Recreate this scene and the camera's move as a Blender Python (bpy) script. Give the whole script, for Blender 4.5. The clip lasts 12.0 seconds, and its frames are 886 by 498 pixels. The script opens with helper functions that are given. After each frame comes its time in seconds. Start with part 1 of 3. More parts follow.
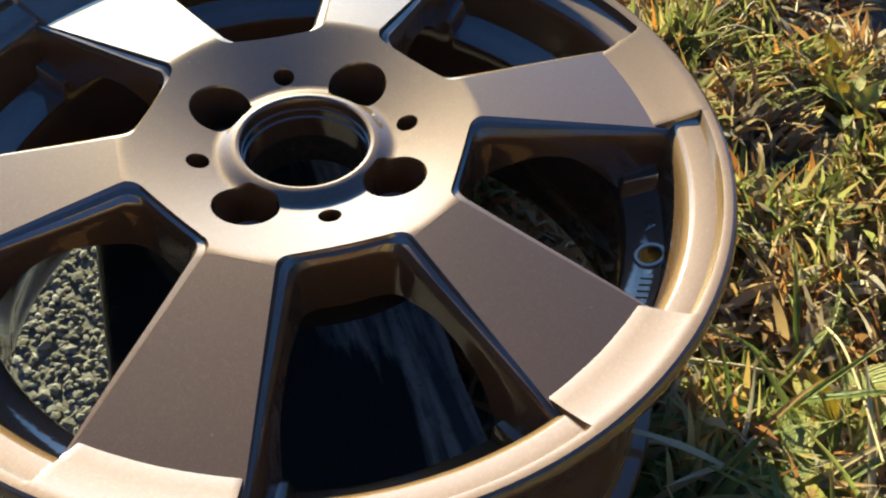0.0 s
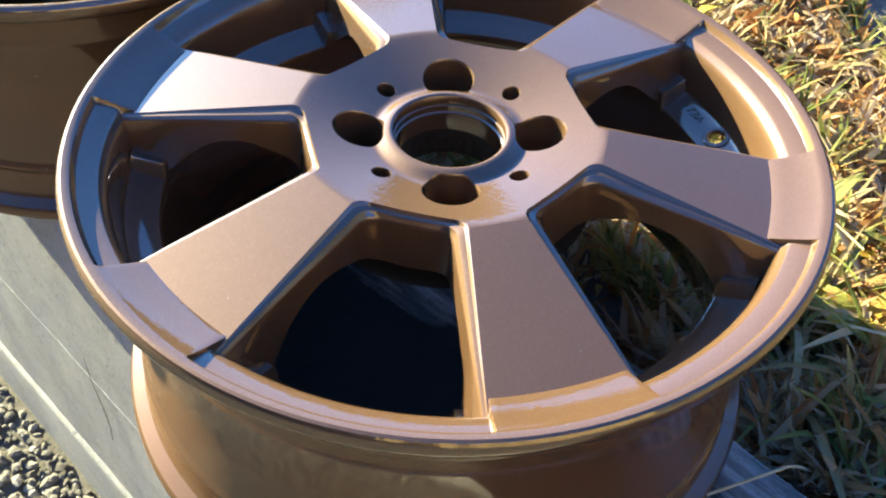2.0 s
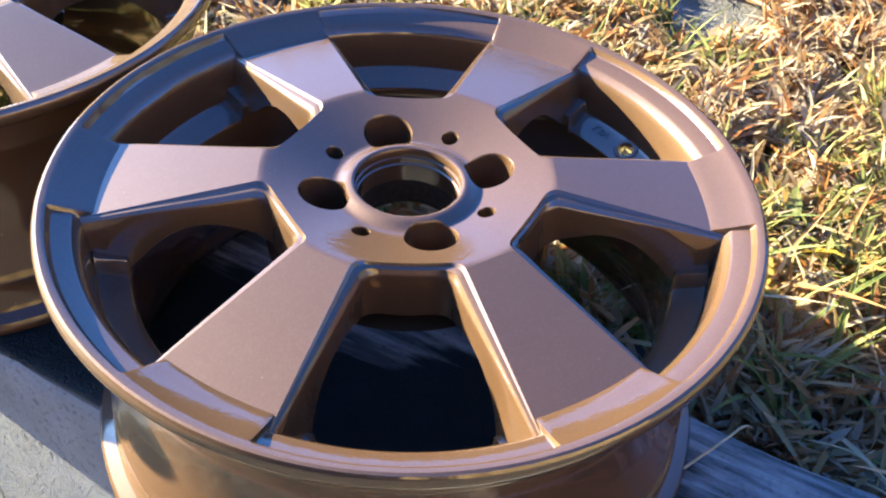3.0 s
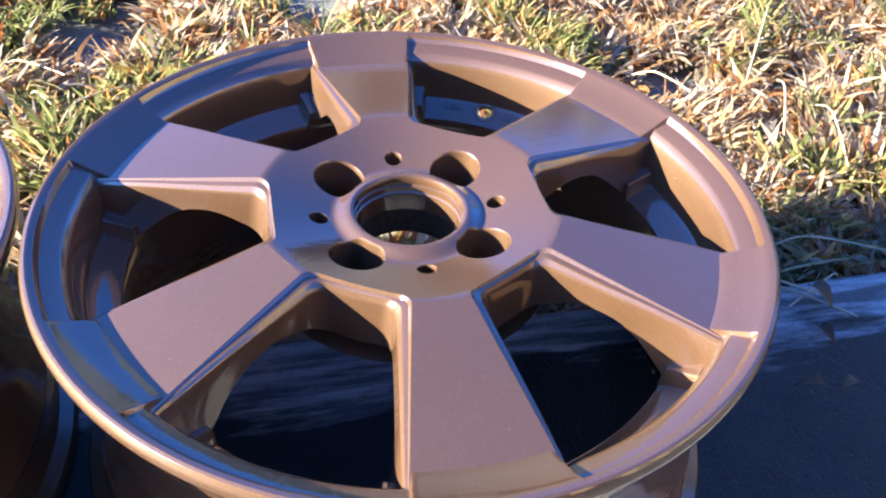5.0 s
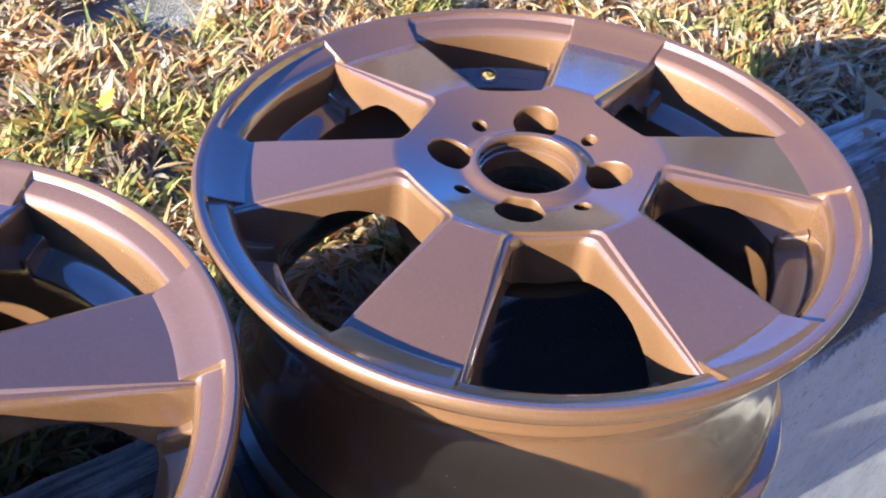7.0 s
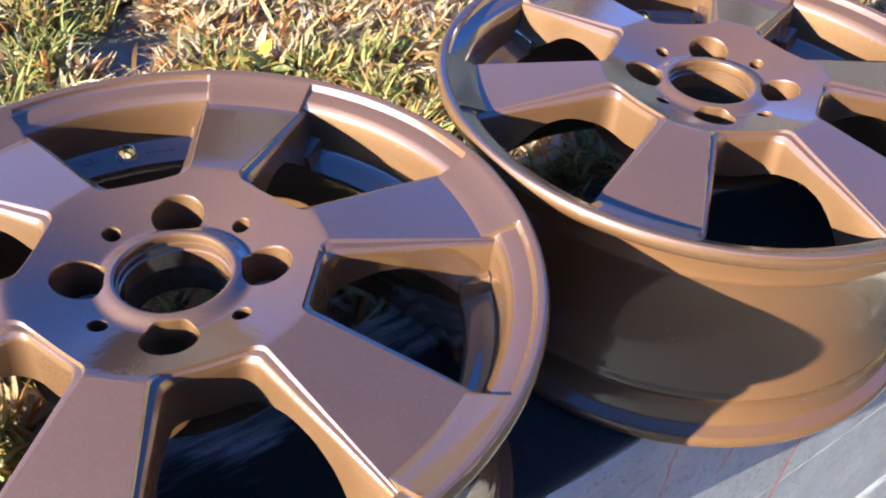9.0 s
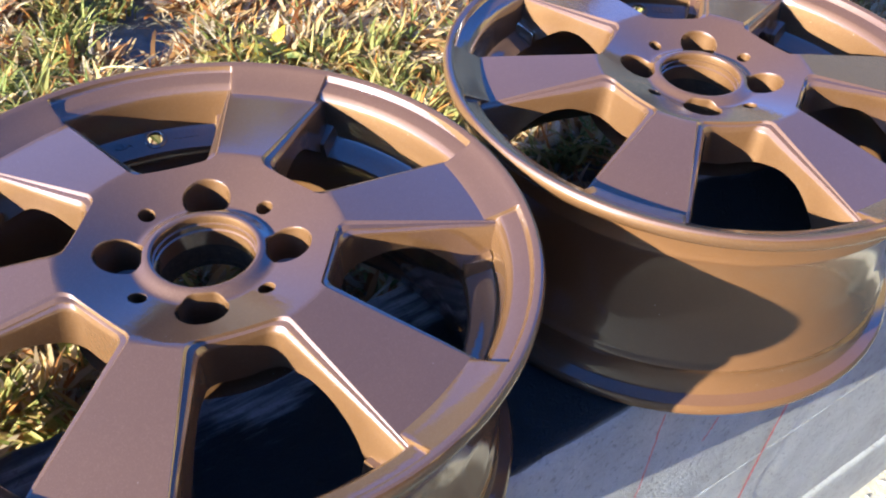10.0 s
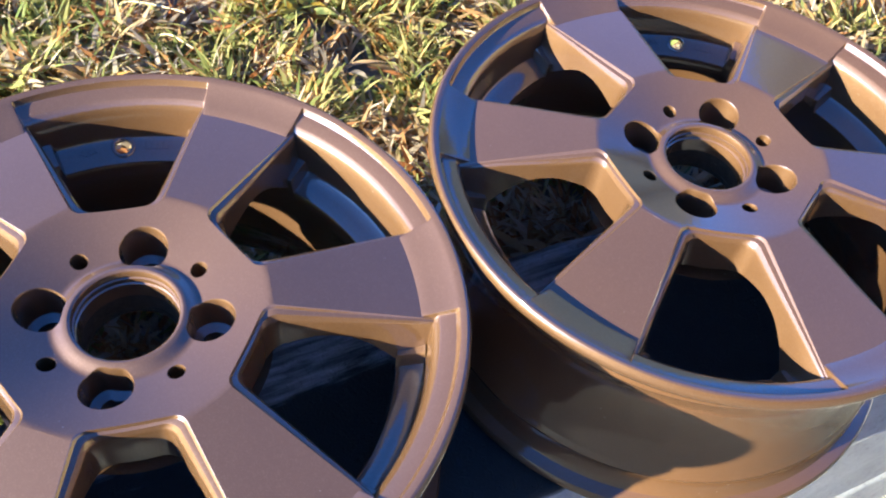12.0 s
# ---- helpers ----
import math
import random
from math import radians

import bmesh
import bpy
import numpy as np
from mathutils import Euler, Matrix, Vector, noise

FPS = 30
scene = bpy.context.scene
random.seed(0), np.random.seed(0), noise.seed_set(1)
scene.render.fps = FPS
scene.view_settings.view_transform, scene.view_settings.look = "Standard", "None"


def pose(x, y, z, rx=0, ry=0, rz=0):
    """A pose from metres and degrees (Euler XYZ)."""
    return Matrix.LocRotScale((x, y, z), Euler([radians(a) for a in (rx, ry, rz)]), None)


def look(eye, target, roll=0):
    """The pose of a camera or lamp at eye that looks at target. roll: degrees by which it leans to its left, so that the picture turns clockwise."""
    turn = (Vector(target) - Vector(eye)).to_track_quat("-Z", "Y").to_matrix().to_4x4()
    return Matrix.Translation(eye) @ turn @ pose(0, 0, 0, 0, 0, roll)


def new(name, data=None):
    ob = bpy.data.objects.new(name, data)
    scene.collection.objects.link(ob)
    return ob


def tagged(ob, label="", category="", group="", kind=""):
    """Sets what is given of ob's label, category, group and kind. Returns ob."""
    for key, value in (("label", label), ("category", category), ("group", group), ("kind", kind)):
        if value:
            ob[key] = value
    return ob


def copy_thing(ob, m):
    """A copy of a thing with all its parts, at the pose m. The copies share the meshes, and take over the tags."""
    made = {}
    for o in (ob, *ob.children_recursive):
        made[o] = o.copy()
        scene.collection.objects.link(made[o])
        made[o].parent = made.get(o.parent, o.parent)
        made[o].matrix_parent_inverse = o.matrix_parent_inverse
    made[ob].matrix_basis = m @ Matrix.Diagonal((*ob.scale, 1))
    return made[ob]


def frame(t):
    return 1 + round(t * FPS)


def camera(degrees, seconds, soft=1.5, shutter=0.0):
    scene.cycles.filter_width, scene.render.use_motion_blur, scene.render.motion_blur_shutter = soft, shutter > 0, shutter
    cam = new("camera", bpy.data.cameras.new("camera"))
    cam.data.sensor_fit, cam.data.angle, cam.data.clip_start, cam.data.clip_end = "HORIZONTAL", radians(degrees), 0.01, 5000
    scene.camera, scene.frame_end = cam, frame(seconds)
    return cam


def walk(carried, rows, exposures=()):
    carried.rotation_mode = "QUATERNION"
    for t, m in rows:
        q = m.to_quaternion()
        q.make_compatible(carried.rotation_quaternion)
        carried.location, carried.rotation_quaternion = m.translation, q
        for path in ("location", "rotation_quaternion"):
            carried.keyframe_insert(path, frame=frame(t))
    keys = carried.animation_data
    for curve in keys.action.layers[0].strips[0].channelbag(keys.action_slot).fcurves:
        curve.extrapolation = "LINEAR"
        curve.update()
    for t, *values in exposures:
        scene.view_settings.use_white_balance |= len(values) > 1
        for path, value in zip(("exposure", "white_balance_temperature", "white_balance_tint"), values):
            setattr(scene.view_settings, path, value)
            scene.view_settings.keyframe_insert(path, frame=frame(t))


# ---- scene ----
from mathutils.geometry import delaunay_2d_cdt

cam = camera(51.9, 12.0, soft=2.1)
PATH = [
    (0, (-0.051, -0.333, 0.478), (0.418, 0.905, -1.022), 3.6),
    (0.5, (-0.069, -0.337, 0.475), (0.484, 0.896, -0.999), 4.5),
    (1, (-0.123, -0.339, 0.482), (0.527, 0.854, -0.985), 2.4),
    (1.5, (-0.217, -0.309, 0.485), (0.615, 0.781, -0.971), 2.5),
    (2, (-0.297, -0.27, 0.494), (0.737, 0.67, -0.937), 3.2),
    (2.5, (-0.352, -0.24, 0.513), (0.843, 0.554, -0.881), 3.9),
    (3, (-0.368, -0.203, 0.513), (0.956, 0.434, -0.843), 4.4),
    (3.2, (-0.388, -0.168, 0.513), (0.995, 0.382, -0.823), 4.7),
    (4.8, (-0.408, 0.065, 0.498), (1.092, -0.225, -0.792), 4.2),
    (5, (-0.403, 0.088, 0.499), (1.069, -0.314, -0.794), 4.4),
    (5.5, (-0.389, 0.185, 0.503), (0.999, -0.463, -0.782), 4.2),
    (6, (-0.369, 0.257, 0.517), (0.935, -0.551, -0.767), 3.8),
    (6.5, (-0.357, 0.272, 0.505), (0.891, -0.609, -0.786), 3.7),
    (7, (-0.348, 0.33, 0.507), (0.863, -0.597, -0.787), 3.7),
    (7.5, (-0.341, 0.403, 0.506), (0.864, -0.529, -0.79), 3.5),
    (7.7, (-0.339, 0.422, 0.503), (0.87, -0.511, -0.789), 3.6),
    (9.3, (-0.372, 0.537, 0.534), (0.808, -0.371, -0.801), 3.8),
    (9.5, (-0.378, 0.542, 0.54), (0.795, -0.358, -0.807), 3.9),
    (10, (-0.391, 0.548, 0.56), (0.777, -0.347, -0.794), 3.9),
    (10.5, (-0.401, 0.548, 0.584), (0.75, -0.349, -0.784), 4.5),
    (11, (-0.388, 0.522, 0.629), (0.733, -0.307, -0.805), 5.5),
    (11.5, (-0.345, 0.464, 0.645), (0.731, -0.257, -0.879), 7.1),
    (12, (-0.321, 0.415, 0.646), (0.73, -0.238, -0.926), 8.8),
]
walk(cam, [(t, look(eye, target, roll)) for t, eye, target, roll in PATH],
     [(0, 1.95, 7800, -20), (1, 2.38, 7700, -20), (1.5, 2.72, 7750, -17), (2, 2.94, 7600, -13), (3, 3.08, 6750, -5), (5, 3.13, 5750, 3), (7.5, 2.91, 5850, 1), (9.5, 2.83, 6050, -2), (10.5, 2.83, 6100, -3), (12, 2.84, 6100, -4)])

# ---- light ----
SUN_AZ, SUN_EL = radians(92.3), radians(17.4)
world = bpy.data.worlds.new("sky")
scene.world = world
world.use_nodes = True
wn = world.node_tree.nodes
sky = wn.new("ShaderNodeTexSky")
sky.sky_type, sky.sun_disc = "NISHITA", False
sky.sun_elevation, sky.sun_rotation = SUN_EL, radians(90) - SUN_AZ
sky.air_density, sky.dust_density, sky.ozone_density = 0.8, 1.2, 6.0
clear = wn.new("ShaderNodeMix")
clear.data_type, clear.blend_type = "RGBA", "MULTIPLY"
clear.inputs[0].default_value, clear.inputs[7].default_value = 1.0, (0.56, 0.755, 1.18, 1)
world.node_tree.links.new(sky.outputs["Color"], clear.inputs[6])
world.node_tree.links.new(clear.outputs[2], wn["Background"].inputs["Color"])
wn["Background"].inputs["Strength"].default_value = 0.073
sun_to = Vector((math.cos(SUN_AZ) * math.cos(SUN_EL), math.sin(SUN_AZ) * math.cos(SUN_EL), math.sin(SUN_EL)))
sun = new("sun", bpy.data.lights.new("sun", "SUN"))
sun.data.energy, sun.data.angle, sun.data.color = 4.8, radians(0.55), (1.0, 0.885, 0.71)
sun.matrix_world = look(sun_to * 20, (0, 0, 0))


# ---- materials ----
def material(name, rough=0.6, metal=0.0, coat=0.0, coat_rough=0.1, spec=0.5):
    """A principled material; returns it with its nodes, its links and the shader."""
    m = bpy.data.materials.new(name)
    m.use_nodes = True
    b = m.node_tree.nodes["Principled BSDF"]
    b.inputs["Roughness"].default_value, b.inputs["Metallic"].default_value = rough, metal
    b.inputs["Coat Weight"].default_value, b.inputs["Coat Roughness"].default_value = coat, coat_rough
    b.inputs["Specular IOR Level"].default_value = spec
    return m, m.node_tree.nodes, m.node_tree.links, b


def noise_tex(n, l, scale, detail=4.0, rough=0.55, coord="Object", stretch=None):
    tc = n.new("ShaderNodeTexCoord")
    t = n.new("ShaderNodeTexNoise")
    t.inputs["Scale"].default_value, t.inputs["Detail"].default_value, t.inputs["Roughness"].default_value = scale, detail, rough
    if stretch:
        mp = n.new("ShaderNodeMapping")
        mp.inputs["Scale"].default_value = stretch
        l.new(tc.outputs[coord], mp.inputs["Vector"])
        l.new(mp.outputs["Vector"], t.inputs["Vector"])
    else:
        l.new(tc.outputs[coord], t.inputs["Vector"])
    return t.outputs["Fac"]


def ramp(n, l, fac, stops):
    r = n.new("ShaderNodeValToRGB")
    els = r.color_ramp.elements
    while len(els) < len(stops):
        els.new(0.5)
    for e, (p, c) in zip(els, stops):
        e.position, e.color = p, (*c, 1)
    l.new(fac, r.inputs["Fac"])
    return r.outputs["Color"]


def mix(n, l, fac, a, b, mode="MIX"):
    m = n.new("ShaderNodeMix")
    m.data_type, m.blend_type = "RGBA", mode
    for sock, v in ((m.inputs[0], fac), (m.inputs[6], a), (m.inputs[7], b)):
        if isinstance(v, (int, float)):
            sock.default_value = v
        elif isinstance(v, tuple):
            sock.default_value = (*v, 1)
        else:
            l.new(v, sock)
    return m.outputs[2]


def bump(n, l, b, height, strength, distance, after=None):
    k = n.new("ShaderNodeBump")
    k.inputs["Strength"].default_value, k.inputs["Distance"].default_value = strength, distance
    l.new(height, k.inputs["Height"])
    if after:
        l.new(after, k.inputs["Normal"])
    l.new(k.outputs["Normal"], b.inputs["Normal"])
    return k.outputs["Normal"]


def bronze_paint(name, gloss, share, ior):
    """A brown ground with pale metal flakes in it, under a clear coat."""
    m, n, l, b = material(name, 0.75, 0.0, 1.0, gloss, 0.2)
    flakes = n.new("ShaderNodeBsdfPrincipled")
    flakes.inputs["Metallic"].default_value, flakes.inputs["Roughness"].default_value = 1.0, 0.62
    flakes.inputs["Coat Weight"].default_value, flakes.inputs["Coat Roughness"].default_value = 1.0, gloss
    both = n.new("ShaderNodeMixShader")
    both.inputs["Fac"].default_value = share
    l.new(b.outputs["BSDF"], both.inputs[1])
    l.new(flakes.outputs["BSDF"], both.inputs[2])
    l.new(both.outputs["Shader"], n["Material Output"].inputs["Surface"])
    for layer in (b, flakes):
        layer.inputs["Coat IOR"].default_value = ior
    tc = n.new("ShaderNodeTexCoord")
    vor = n.new("ShaderNodeTexVoronoi")
    vor.inputs["Scale"].default_value = 1900
    l.new(tc.outputs["Object"], vor.inputs["Vector"])
    flake = n.new("ShaderNodeSeparateColor")
    l.new(vor.outputs["Color"], flake.inputs["Color"])
    ground = ramp(n, l, noise_tex(n, l, 9, 3), [(0.3, (0.104, 0.045, 0.016)), (0.7, (0.122, 0.054, 0.020))])
    dust = n.new("ShaderNodeTexVoronoi")
    dust.inputs["Scale"].default_value = 95
    l.new(tc.outputs["Object"], dust.inputs["Vector"])
    speck = ramp(n, l, dust.outputs["Distance"], [(0.035, (1.0, 1.0, 1.0)), (0.05, (0.0, 0.0, 0.0))])
    few = ramp(n, l, noise_tex(n, l, 31, 2), [(0.52, (0.0, 0.0, 0.0)), (0.6, (0.8, 0.8, 0.8))])
    specks = mix(n, l, 1.0, speck, few, "MULTIPLY")
    l.new(mix(n, l, specks, ground, (0.48, 0.44, 0.40)), b.inputs["Base Color"])
    metal = ramp(n, l, flake.outputs["Red"], [(0.0, (0.102, 0.062, 0.037)), (0.8, (0.119, 0.074, 0.045)), (1.0, (0.156, 0.104, 0.068))])
    l.new(metal, flakes.inputs["Base Color"])
    peel = noise_tex(n, l, 700, 3, 0.6)
    first = bump(n, l, b, peel, 0.09, 0.0006)
    skin = bump(n, l, b, noise_tex(n, l, 380, 2, 0.5), 0.10, 0.0006)
    l.new(first, b.inputs["Normal"])
    for layer in (b, flakes):
        l.new(skin, layer.inputs["Coat Normal"])
    bump(n, l, flakes, flake.outputs["Green"], 0.035, 0.0002, first)
    return m


def concrete(top=False):
    m, n, l, b = material("bitumen_coated_concrete" if top else "rough_concrete", 0.85, 0, 0, 0.1, 0.3)
    big, mid, fine = noise_tex(n, l, 5, 5, 0.6), noise_tex(n, l, 28, 6, 0.65), noise_tex(n, l, 330, 5, 0.7)
    drip = noise_tex(n, l, 16, 4, 0.6, stretch=(1, 1.0, 0.12))
    c = ramp(n, l, mid, [(0.25, (0.31, 0.306, 0.296)), (0.5, (0.41, 0.404, 0.392)), (0.8, (0.51, 0.505, 0.492))])
    c = mix(n, l, 0.12, c, ramp(n, l, drip, [(0.35, (0.30, 0.29, 0.28)), (0.65, (0.56, 0.55, 0.53))]))
    c = mix(n, l, 0.35, c, ramp(n, l, big, [(0.35, (0.28, 0.272, 0.258)), (0.7, (0.60, 0.59, 0.572))]))
    h = mix(n, l, 0.5, mid, fine)
    pit = noise_tex(n, l, 150, 3, 0.6)
    pits = ramp(n, l, pit, [(0.34, (0.0, 0.0, 0.0)), (0.42, (1.0, 1.0, 1.0))])
    c = mix(n, l, 0.45, c, ramp(n, l, pit, [(0.33, (0.35, 0.34, 0.33)), (0.43, (1.0, 1.0, 1.0))]), "MULTIPLY")
    c = mix(n, l, 0.35, c, ramp(n, l, fine, [(0.35, (0.6, 0.6, 0.6)), (0.65, (1.0, 1.0, 1.0))]), "MULTIPLY")
    bump(n, l, b, pits, 0.5, 0.0015, bump(n, l, b, h, 0.7, 0.004))
    l.new(c, b.inputs["Base Color"])
    if not top:
        tc, sep = n.new("ShaderNodeTexCoord"), n.new("ShaderNodeSeparateXYZ")
        l.new(tc.outputs["Object"], sep.inputs["Vector"])
        run, part, both = n.new("ShaderNodeMath"), n.new("ShaderNodeMapRange"), n.new("ShaderNodeMath")
        run.operation, both.operation = "MULTIPLY_ADD", "MULTIPLY"
        l.new(noise_tex(n, l, 38, 4, 0.7), run.inputs[0])
        run.inputs[1].default_value = 0.075
        l.new(sep.outputs["Z"], run.inputs[2])
        edge = ramp(n, l, run.outputs[0], [(0.0, (0.0, 0.0, 0.0)), (0.022, (0.0, 0.0, 0.0)), (0.032, (0.85, 0.85, 0.85))])
        part.inputs["From Min"].default_value, part.inputs["From Max"].default_value = -0.16, -0.24
        l.new(sep.outputs["Y"], part.inputs["Value"])
        l.new(edge, both.inputs[0])
        l.new(part.outputs["Result"], both.inputs[1])
        l.new(mix(n, l, both.outputs[0], c, (0.02, 0.024, 0.026)), b.inputs["Base Color"])
    if top:
        tc = n.new("ShaderNodeTexCoord")
        sep = n.new("ShaderNodeSeparateXYZ")
        l.new(tc.outputs["Object"], sep.inputs["Vector"])
        edge = noise_tex(n, l, 5.5, 4, 0.55)
        streak = noise_tex(n, l, 42, 5, 0.65, stretch=(1.0, 0.12, 1))
        e = n.new("ShaderNodeMath")
        e.operation = "MULTIPLY_ADD"
        l.new(edge, e.inputs[0])
        e.inputs[1].default_value, e.inputs[2].default_value = 0.16, -0.124
        e2 = n.new("ShaderNodeMath")
        e2.operation = "MULTIPLY_ADD"
        l.new(streak, e2.inputs[0])
        e2.inputs[1].default_value = 0.15
        l.new(e.outputs[0], e2.inputs[2])
        d = n.new("ShaderNodeMath")
        d.operation = "SUBTRACT"
        l.new(e2.outputs[0], d.inputs[0])
        l.new(sep.outputs["X"], d.inputs[1])
        k = n.new("ShaderNodeMapRange")
        k.interpolation_type = "SMOOTHSTEP"
        k.inputs["From Min"].default_value, k.inputs["From Max"].default_value = -0.012, 0.022
        l.new(d.outputs[0], k.inputs["Value"])
        rim = n.new("ShaderNodeMapRange")
        rim.inputs["From Min"].default_value, rim.inputs["From Max"].default_value = -0.1325, -0.1295
        l.new(sep.outputs["X"], rim.inputs["Value"])
        f = n.new("ShaderNodeMath")
        f.operation = "MULTIPLY"
        l.new(k.outputs["Result"], f.inputs[0])
        l.new(rim.outputs["Result"], f.inputs[1])
        worn = ramp(n, l, noise_tex(n, l, 75, 5, 0.6, stretch=(1.0, 0.09, 1)), [(0.42, (0.8, 0.8, 0.8)), (0.60, (0.0, 0.0, 0.0))])
        left = n.new("ShaderNodeMath")
        left.operation = "MAXIMUM"
        l.new(f.outputs[0], left.inputs[0])
        thin = n.new("ShaderNodeMath")
        thin.operation = "MULTIPLY"
        l.new(worn, thin.inputs[0])
        l.new(rim.outputs["Result"], thin.inputs[1])
        l.new(thin.outputs[0], left.inputs[1])
        tar = ramp(n, l, mid, [(0.3, (0.009, 0.0115, 0.0105)), (0.8, (0.019, 0.023, 0.021))])
        l.new(mix(n, l, left.outputs[0], c, tar), b.inputs["Base Color"])
        rg = n.new("ShaderNodeMapRange")
        rg.inputs["To Min"].default_value, rg.inputs["To Max"].default_value = 0.85, 0.40
        l.new(left.outputs[0], rg.inputs["Value"])
        l.new(rg.outputs["Result"], b.inputs["Roughness"])
    return m


def plain(name, stops, scale, rough=0.8, relief=0.3, depth=0.003, detail=5.0):
    """A matt surface that varies over its noise."""
    m, n, l, b = material(name, rough, 0, 0, 0.1, 0.3)
    l.new(ramp(n, l, noise_tex(n, l, scale, detail, 0.6), stops), b.inputs["Base Color"])
    bump(n, l, b, noise_tex(n, l, scale * 6, 5, 0.65), relief, depth)
    return m


def per_piece(name, stops, rough=0.7, trans=0.0, relief=0.0, scale=90.0, objects=False):
    """A material whose colour differs from piece to piece of a mesh."""
    m, n, l, b = material(name, rough, 0, 0, 0.1, 0.22)
    g = n.new("ShaderNodeObjectInfo" if objects else "ShaderNodeNewGeometry")
    c = ramp(n, l, g.outputs["Random" if objects else "Random Per Island"], stops)
    nz = noise_tex(n, l, scale, 4, 0.6)
    c = mix(n, l, 0.45, c, ramp(n, l, nz, [(0.25, (0.70, 0.70, 0.70)), (0.7, (1.0, 1.0, 1.0))]), "MULTIPLY")
    l.new(c, b.inputs["Base Color"])
    if relief:
        bump(n, l, b, nz, relief, 0.002)
    if trans:
        t = n.new("ShaderNodeBsdfTranslucent")
        l.new(c, t.inputs["Color"])
        s = n.new("ShaderNodeMixShader")
        s.inputs["Fac"].default_value = trans
        l.new(b.outputs["BSDF"], s.inputs[1])
        l.new(t.outputs["BSDF"], s.inputs[2])
        l.new(s.outputs["Shader"], n["Material Output"].inputs["Surface"])
    return m


BRONZE = bronze_paint("bronze_metallic_paint", 0.02, 0.58, 1.92)
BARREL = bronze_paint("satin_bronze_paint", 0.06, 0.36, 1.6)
# Near-black with pale specks: the deep bore's shade is put into the colour.
SLEEVE = plain("shaded_bore_tone", [(0.3, (0.016, 0.011, 0.006)), (0.66, (0.036, 0.025, 0.014)), (0.75, (0.15, 0.115, 0.075))], 240, 0.9, 0.3, 0.001)
CONCRETE, COPING = concrete(), concrete(True)
ASPHALT = plain("asphalt_binder", [(0.3, (0.085, 0.076, 0.062)), (0.7, (0.135, 0.122, 0.102))], 40, 0.9, 0.6, 0.006)


def turf_soil():
    m, n, l, b = material("soil_and_dry_turf", 0.95, 0, 0, 0.1, 0.2)
    soil = ramp(n, l, noise_tex(n, l, 30, 5, 0.6), [(0.3, (0.10, 0.092, 0.08)), (0.7, (0.21, 0.195, 0.175))])
    turf = ramp(n, l, noise_tex(n, l, 55, 6, 0.7), [(0.3, (0.09, 0.075, 0.03)), (0.5, (0.22, 0.18, 0.075)), (0.7, (0.36, 0.29, 0.14))])
    turf = mix(n, l, 0.5, turf, ramp(n, l, noise_tex(n, l, 1.7, 5, 0.6), [(0.35, (0.11, 0.12, 0.03)), (0.65, (0.30, 0.24, 0.10))]))
    tc, sep = n.new("ShaderNodeTexCoord"), n.new("ShaderNodeSeparateXYZ")
    l.new(tc.outputs["Object"], sep.inputs["Vector"])
    across, along, most, far = n.new("ShaderNodeMath"), n.new("ShaderNodeMath"), n.new("ShaderNodeMath"), n.new("ShaderNodeMapRange")
    across.operation, along.operation, most.operation = "SUBTRACT", "ABSOLUTE", "MAXIMUM"
    l.new(sep.outputs["X"], across.inputs[0])
    across.inputs[1].default_value = -0.15
    l.new(sep.outputs["Y"], along.inputs[0])
    l.new(across.outputs[0], most.inputs[0])
    l.new(along.outputs[0], most.inputs[1])
    l.new(most.outputs[0], far.inputs["Value"])
    far.inputs["From Min"].default_value, far.inputs["From Max"].default_value = 1.15, 1.5
    l.new(mix(n, l, far.outputs["Result"], soil, turf), b.inputs["Base Color"])
    bump(n, l, b, noise_tex(n, l, 160, 5, 0.65), 0.7, 0.01)
    return m


SOIL = turf_soil()
CHIP = per_piece("grey_stone_chips", [(0.0, (0.10, 0.090, 0.075)), (0.5, (0.165, 0.150, 0.127)), (0.9, (0.22, 0.203, 0.176)), (1.0, (0.32, 0.30, 0.27))], 0.85, 0, 0.6, 300)
SAND = per_piece("sandy_gravel", [(0.0, (0.16, 0.14, 0.115)), (0.2, (0.34, 0.30, 0.25)), (0.85, (0.45, 0.41, 0.35)), (1.0, (0.60, 0.57, 0.52))], 0.9, 0, 0.6, 300)
GREEN = per_piece("green_grass", [(0.0, (0.117, 0.135, 0.036)), (0.3, (0.243, 0.252, 0.081)), (0.6, (0.396, 0.351, 0.135)), (0.8, (0.495, 0.387, 0.171)), (0.9, (0.45, 0.261, 0.081)), (1.0, (0.414, 0.162, 0.045))], 0.75, 0.58)
STRAW = per_piece("dry_straw_grass", [(0.0, (0.327, 0.12, 0.043)), (0.2, (0.413, 0.224, 0.0946)), (0.42, (0.464, 0.327, 0.172)), (0.7, (0.525, 0.404, 0.275)), (1.0, (0.585, 0.49, 0.387))], 0.85, 0.58)
VERGE = plain("pale_sand", [(0.3, (0.30, 0.265, 0.215)), (0.7, (0.44, 0.40, 0.335))], 70, 0.95, 0.7, 0.004)
TAN = per_piece("dry_leaf_blade", [(0.0, (0.34, 0.17, 0.06)), (0.4, (0.46, 0.33, 0.16)), (1.0, (0.60, 0.50, 0.33))], 0.7, 0.35, objects=True)
STALK = plain("dry_straw", [(0.3, (0.42, 0.31, 0.16)), (0.7, (0.62, 0.50, 0.31))], 60, 0.6)


def blotched(name, stops, blotch, rough, trans):
    """A leaf whose colour differs from leaf to leaf and turns in blotches."""
